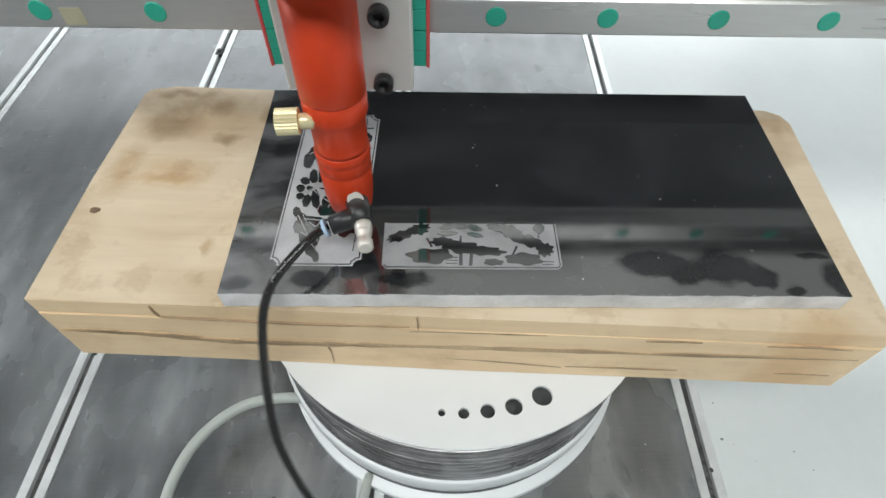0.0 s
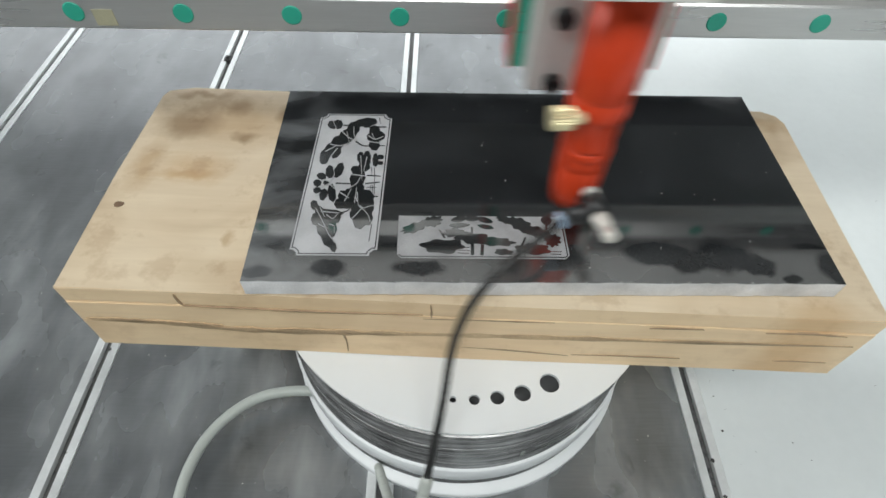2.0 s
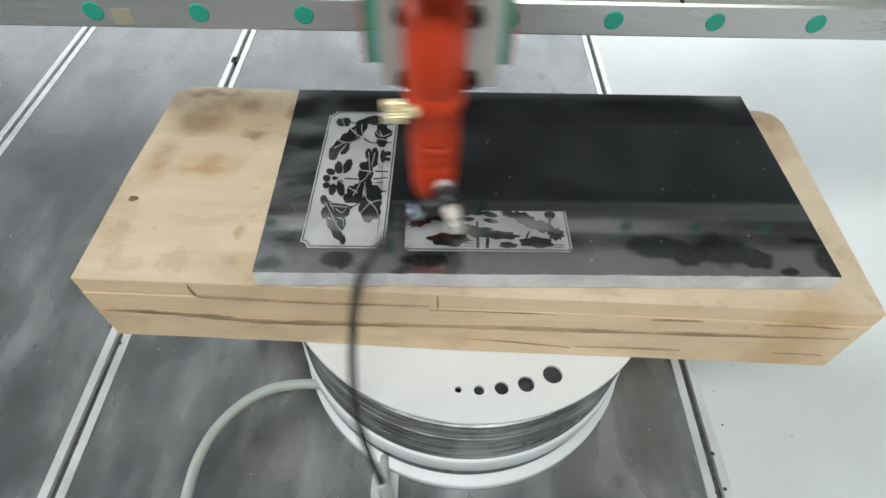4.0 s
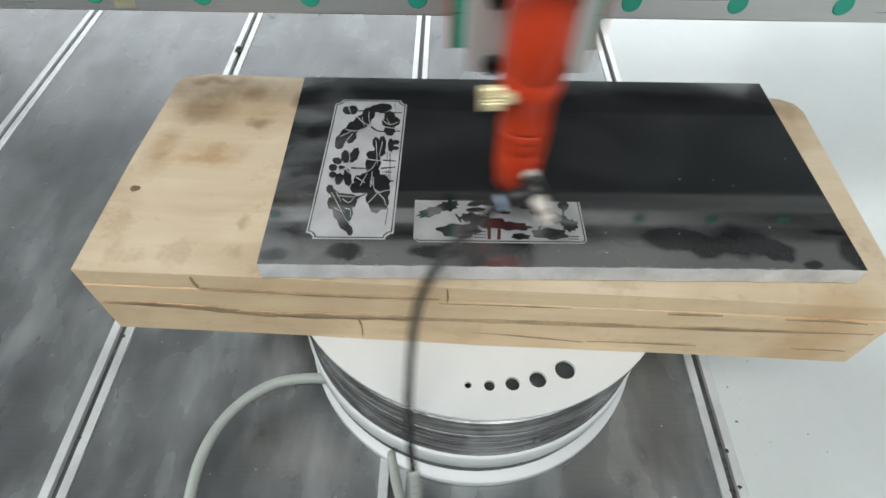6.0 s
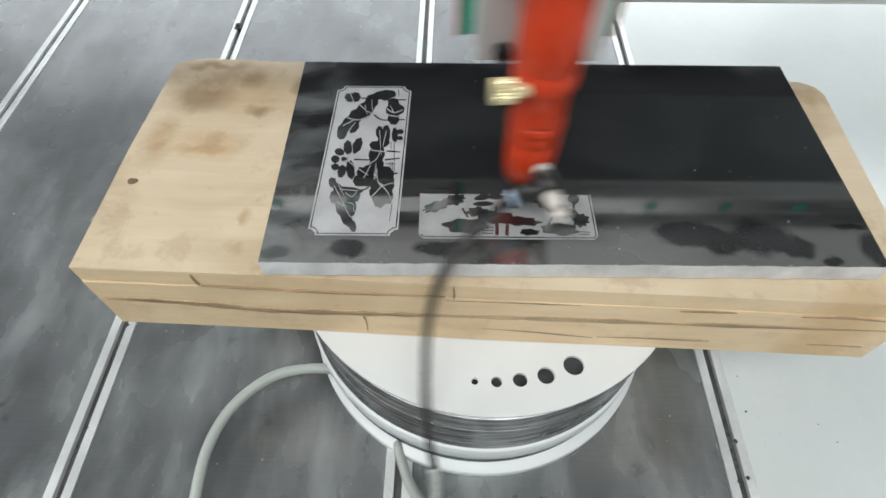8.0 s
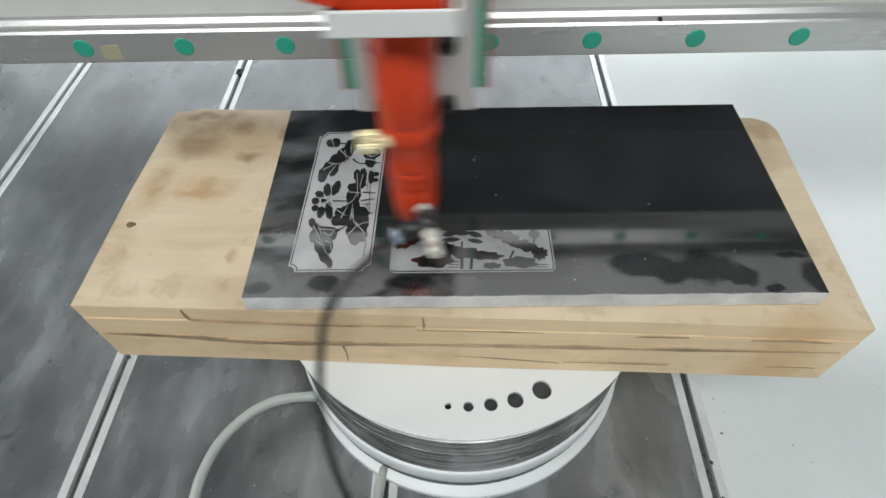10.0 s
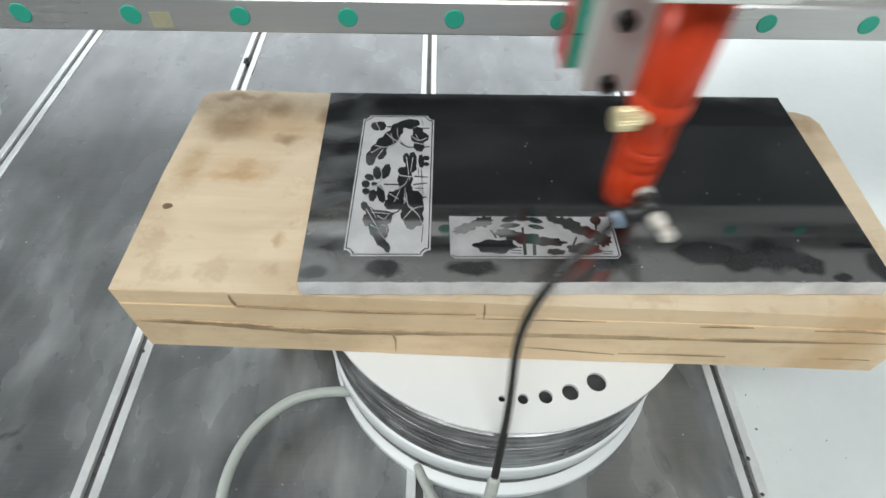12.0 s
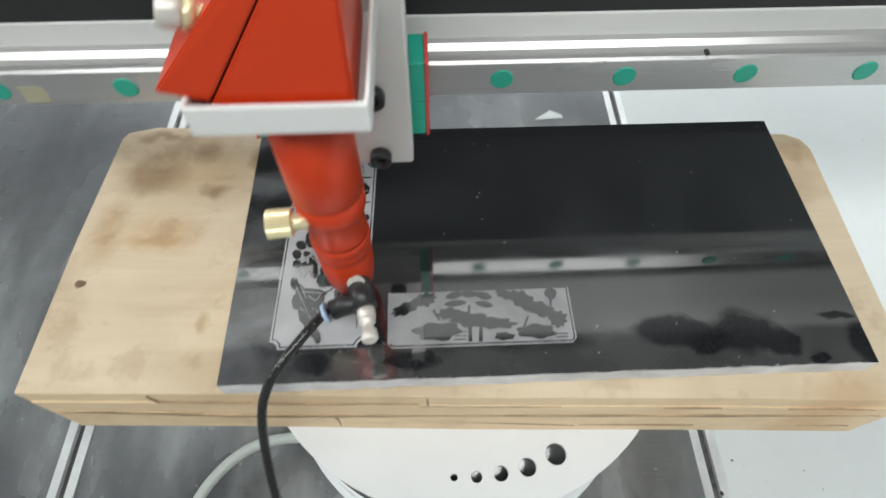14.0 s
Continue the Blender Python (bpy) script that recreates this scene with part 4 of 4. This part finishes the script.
# the hose at eight steps of one sweep and return: height of its bend, and where the bend and the free end stand
BEND_X = (0.0205, 0.0386, 0.0773, 0.1090, 0.1305, 0.1149, 0.0793, 0.0478)
BEND_Z = (0.1760, 0.1770, 0.1745, 0.1719, 0.1691, 0.1684, 0.1673, 0.1690)
END_X = (0.0400, 0.0441, 0.0784, 0.0969, 0.1073, 0.1089, 0.0860, 0.0640)
END_Z = (0.0435, 0.0480, 0.0800, 0.0980, 0.1014, 0.0933, 0.0776, 0.0606)


def link_chain(name, label, category, link, count, half, r, material):
    owner = thing(name, label, category)
    bm = bmesh.new()
    n = 5
    prof = [(r * math.sin(math.pi / 2 * i / n) + 1e-5, -half - r * math.cos(math.pi / 2 * i / n)) for i in range(n + 1)]
    lathe(bm, prof + [(a, -b) for a, b in reversed(prof)], 16)
    first = part(link, bm, material, owner)
    out = [first]
    for _ in range(count - 1):
        ob = new(link, first.data)
        ob.parent = owner
        out.append(ob)
    return out


HOSE_OBS = link_chain("air_hose", "black rubber air hose hanging from the laser head", "hose", "hose_link", HOSE_LINKS, 0.0040, 0.0024, M_HOSE)
TUBE_LINKS = link_chain("air_tube", "pale translucent air tube joined to the black hose", "tube", "tube_link", LINKS, 0.0042, 0.0038, M_TUBE)


def dust():
    """Stone dust and grit on the slab and the table."""
    rnd = random.Random(21)
    bm = bmesh.new()

    def fleck(x, y, z, r):
        n = rnd.randint(4, 6)
        turn, e = rnd.random() * 6.28, rnd.uniform(0.5, 1.0)
        prism(bm, [(x + r * rnd.uniform(0.6, 1.2) * math.cos(turn + 6.283 * k / n), y + e * r * rnd.uniform(0.6, 1.2) * math.sin(turn + 6.283 * k / n)) for k in range(n)], z, z + 0.00025)

    for _ in range(26):
        fleck(rnd.uniform(0.10, 0.33), rnd.uniform(0.002, 0.165), H, rnd.uniform(0.0002, 0.0004))
    for x, y in ((0.1366, 0.1113), (0.1497, 0.0780), (0.2470, 0.0682), (0.2893, 0.0299), (0.1932, 0.0246), (0.1914, 0.0103)):
        fleck(x, y, H, 0.0006)
    for _ in range(60):
        fleck(rnd.uniform(0.003, 0.33), rnd.uniform(0.0001, 0.0008), H - 0.0001, rnd.uniform(0.0002, 0.0005))
    for _ in range(130):
        fleck(rnd.uniform(-0.15, 0.29), rnd.uniform(-0.12, 0.12), TABLE_Z, rnd.uniform(0.0003, 0.0008))
    for _ in range(110):
        fleck(rnd.uniform(-0.45, 0.29), rnd.uniform(0.0, 0.55), TABLE_Z, rnd.uniform(0.0003, 0.0008))
    tagged(part("stone_dust", bm, M_FLECK), "pale stone dust flecks on slab and table", "dust", kind="stuff")
    bm = bmesh.new()
    for x, y, r in ((0.3459, -0.0104, 0.0014), (0.3476, 0.0196, 0.0007), (0.3732, 0.0438, 0.0009), (0.4009, -0.0205, 0.0006), (0.4108, -0.0346, 0.0006), (0.349, 0.0339, 0.0004), (0.3541, 0.0081, 0.0004), (0.3677, -0.0276, 0.0005), (0.436, 0.0658, 0.0006)):
        fleck(x, y, TABLE_Z, r)
    for _ in range(30):
        fleck(rnd.uniform(0.35, 0.62), rnd.uniform(-0.10, 0.40), TABLE_Z, rnd.uniform(0.0002, 0.0006))
    a = radians(-0.83)
    for k in range(170):
        sx, v = rnd.choice((-0.4234, -0.1856, 0.0659, 0.3266, 0.3266)), rnd.uniform(-0.2, 0.55)
        for _ in range(rnd.randint(1, 4)):
            u, v = sx + rnd.uniform(-0.003, 0.003), v + rnd.uniform(0.001, 0.004)
            fleck(u * math.cos(a) - v * math.sin(a), u * math.sin(a) + v * math.cos(a), TABLE_Z - 0.0035, rnd.uniform(0.0008, 0.0022))
    for u, v in ((0.3300, -0.0300), (0.3312, -0.0570), (0.3238, -0.0600), (-0.1820, 0.0600), (-0.1830, -0.0300)):
        fleck(u * math.cos(a) - v * math.sin(a), u * math.sin(a) + v * math.cos(a), TABLE_Z + 0.0013, 0.0020)
    tagged(part("dark_grit", bm, M_GRIT), "dark grit scattered on the plate and in the slots", "grit", kind="stuff")

    bm = bmesh.new()
    box(bm, -0.005, 0.005, -0.006, 0.006, -0.003, 0.003, 0.0008, Matrix.Translation((-0.1801, 0.5121, TABLE_Z - 0.0005)))
    lathe(bm, [(0.0022, 0.0), (0.0022, 0.004)], 10, Matrix.Translation((-0.1801, 0.5121, TABLE_Z + 0.0015)))
    tagged(part("slot_nut", bm, M_GRIT), "small dark nut in the table slot", "nut")
    bm = bmesh.new()
    prism(bm, [(0.2336, 0.3719), (0.268, 0.3735), (0.2669, 0.3787), (0.2543, 0.3861)], TABLE_Z, TABLE_Z + 0.0008)
    tagged(part("paper_scrap", bm, M_PLATE), "small white paper scrap on the table", "paper")


dust()


# ---- motion ----
SWEEP, SWEEP_START = 0.8216, 0.018


def scan_offset(t):
    """How far the head stands from its left turning point at t seconds: a steady sweep with rounded turns."""
    v, acc = 0.395, 5.53
    ph = ((t - SWEEP_START) / SWEEP) % 1.0
    s = (ph if ph <= 0.5 else 1 - ph) * SWEEP
    half = SWEEP / 2
    rise = v / acc
    soft = v * v / (2 * acc)
    if s < rise:
        x = 0.5 * acc * s * s
    elif s > half - rise:
        x = v * half - 2 * soft - 0.5 * acc * (half - s) ** 2
    else:
        x = v * s - soft
    return x


def swung(table, phase):
    """A smooth closed curve through eight evenly spaced values."""
    u = (phase % 1.0) * 8
    k = int(u)
    f = u - k
    a, b, c, d = (table[(k + j) % 8] for j in (-1, 0, 1, 2))
    return 0.5 * (2 * b + (c - a) * f + (2 * a - 5 * b + 4 * c - d) * f * f + (3 * b - a - 3 * c + d) * f ** 3)


def hose_line(t):
    """Points along the hose at t seconds, evenly spaced, from the elbow to the free end."""
    ph = (t - SWEEP_START) / SWEEP
    off = scan_offset(t)
    bx, bz, ex, ez = (swung(v, ph) for v in (BEND_X, BEND_Z, END_X, END_Z))
    far = (bx - 0.0205) / 0.11
    p = [Vector((0.0535 + off, 0.0280, 0.2135)), Vector((0.0450 + off - 0.002 * far, 0.0165, 0.2145)), Vector((0.4 * (0.0390 + off) + 0.6 * bx, -0.0030, 0.2030 - 0.004 * far)), Vector((bx, -0.0190, bz))]
    bow = 0.0085 * (1 - far)
    p.append(Vector((0.62 * bx + 0.38 * ex - bow, -0.0470, 0.60 * bz + 0.40 * ez)))
    p.append(Vector((0.30 * bx + 0.70 * ex - 0.7 * bow, -0.0650, 0.28 * bz + 0.72 * ez)))
    p.append(Vector((ex, -0.0780, ez)))
    fine = smooth_path(p, 10)
    run = [0.0]
    for a, b in zip(fine, fine[1:]):
        run.append(run[-1] + (b - a).length)
    out, k = [], 0
    for i in range(HOSE_LINKS + 1):
        want = run[-1] * i / HOSE_LINKS
        while k < len(run) - 2 and run[k + 1] < want:
            k += 1
        out.append(fine[k].lerp(fine[k + 1], (want - run[k]) / (run[k + 1] - run[k])))
    return out


def motions():
    walk(HEAD_OB, [(k / 30, pose(HEAD[0] + scan_offset(k / 30), HEAD[1], HEAD[2])) for k in range(421)])
    hose, tube = [[] for _ in HOSE_OBS], [[] for _ in TUBE_LINKS]
    for k in range(421):
        t = k / 30
        nodes = hose_line(t)
        for rows, a, b in zip(hose, nodes, nodes[1:]):
            rows.append((t, Matrix.Translation((a + b) / 2) @ (b - a).to_track_quat("Z", "Y").to_matrix().to_4x4()))
        if k % 2:
            continue
        end = nodes[-1]
        down = (nodes[-1] - nodes[-4]).normalized() * 0.055
        p = [end, end + down * 0.9, Vector((0.5 * end.x + 0.5 * TUBE_FOOT.x, -0.092, 0.0000)), TUBE_FOOT]
        for q in p[1:]:
            q.z = max(q.z, TABLE_Z + 0.0045)
        for i, rows in enumerate(tube):
            u = (i + 0.5) / LINKS
            q = (1 - u) ** 3 * p[0] + 3 * u * (1 - u) ** 2 * p[1] + 3 * u * u * (1 - u) * p[2] + u ** 3 * p[3]
            d = (1 - u) ** 2 * (p[1] - p[0]) + 2 * u * (1 - u) * (p[2] - p[1]) + u * u * (p[3] - p[2])
            rows.append((t, Matrix.Translation(q) @ d.to_track_quat("Z", "Y").to_matrix().to_4x4()))
    for link, rows in zip(HOSE_OBS + TUBE_LINKS, hose + tube):
        walk(link, rows)


motions()
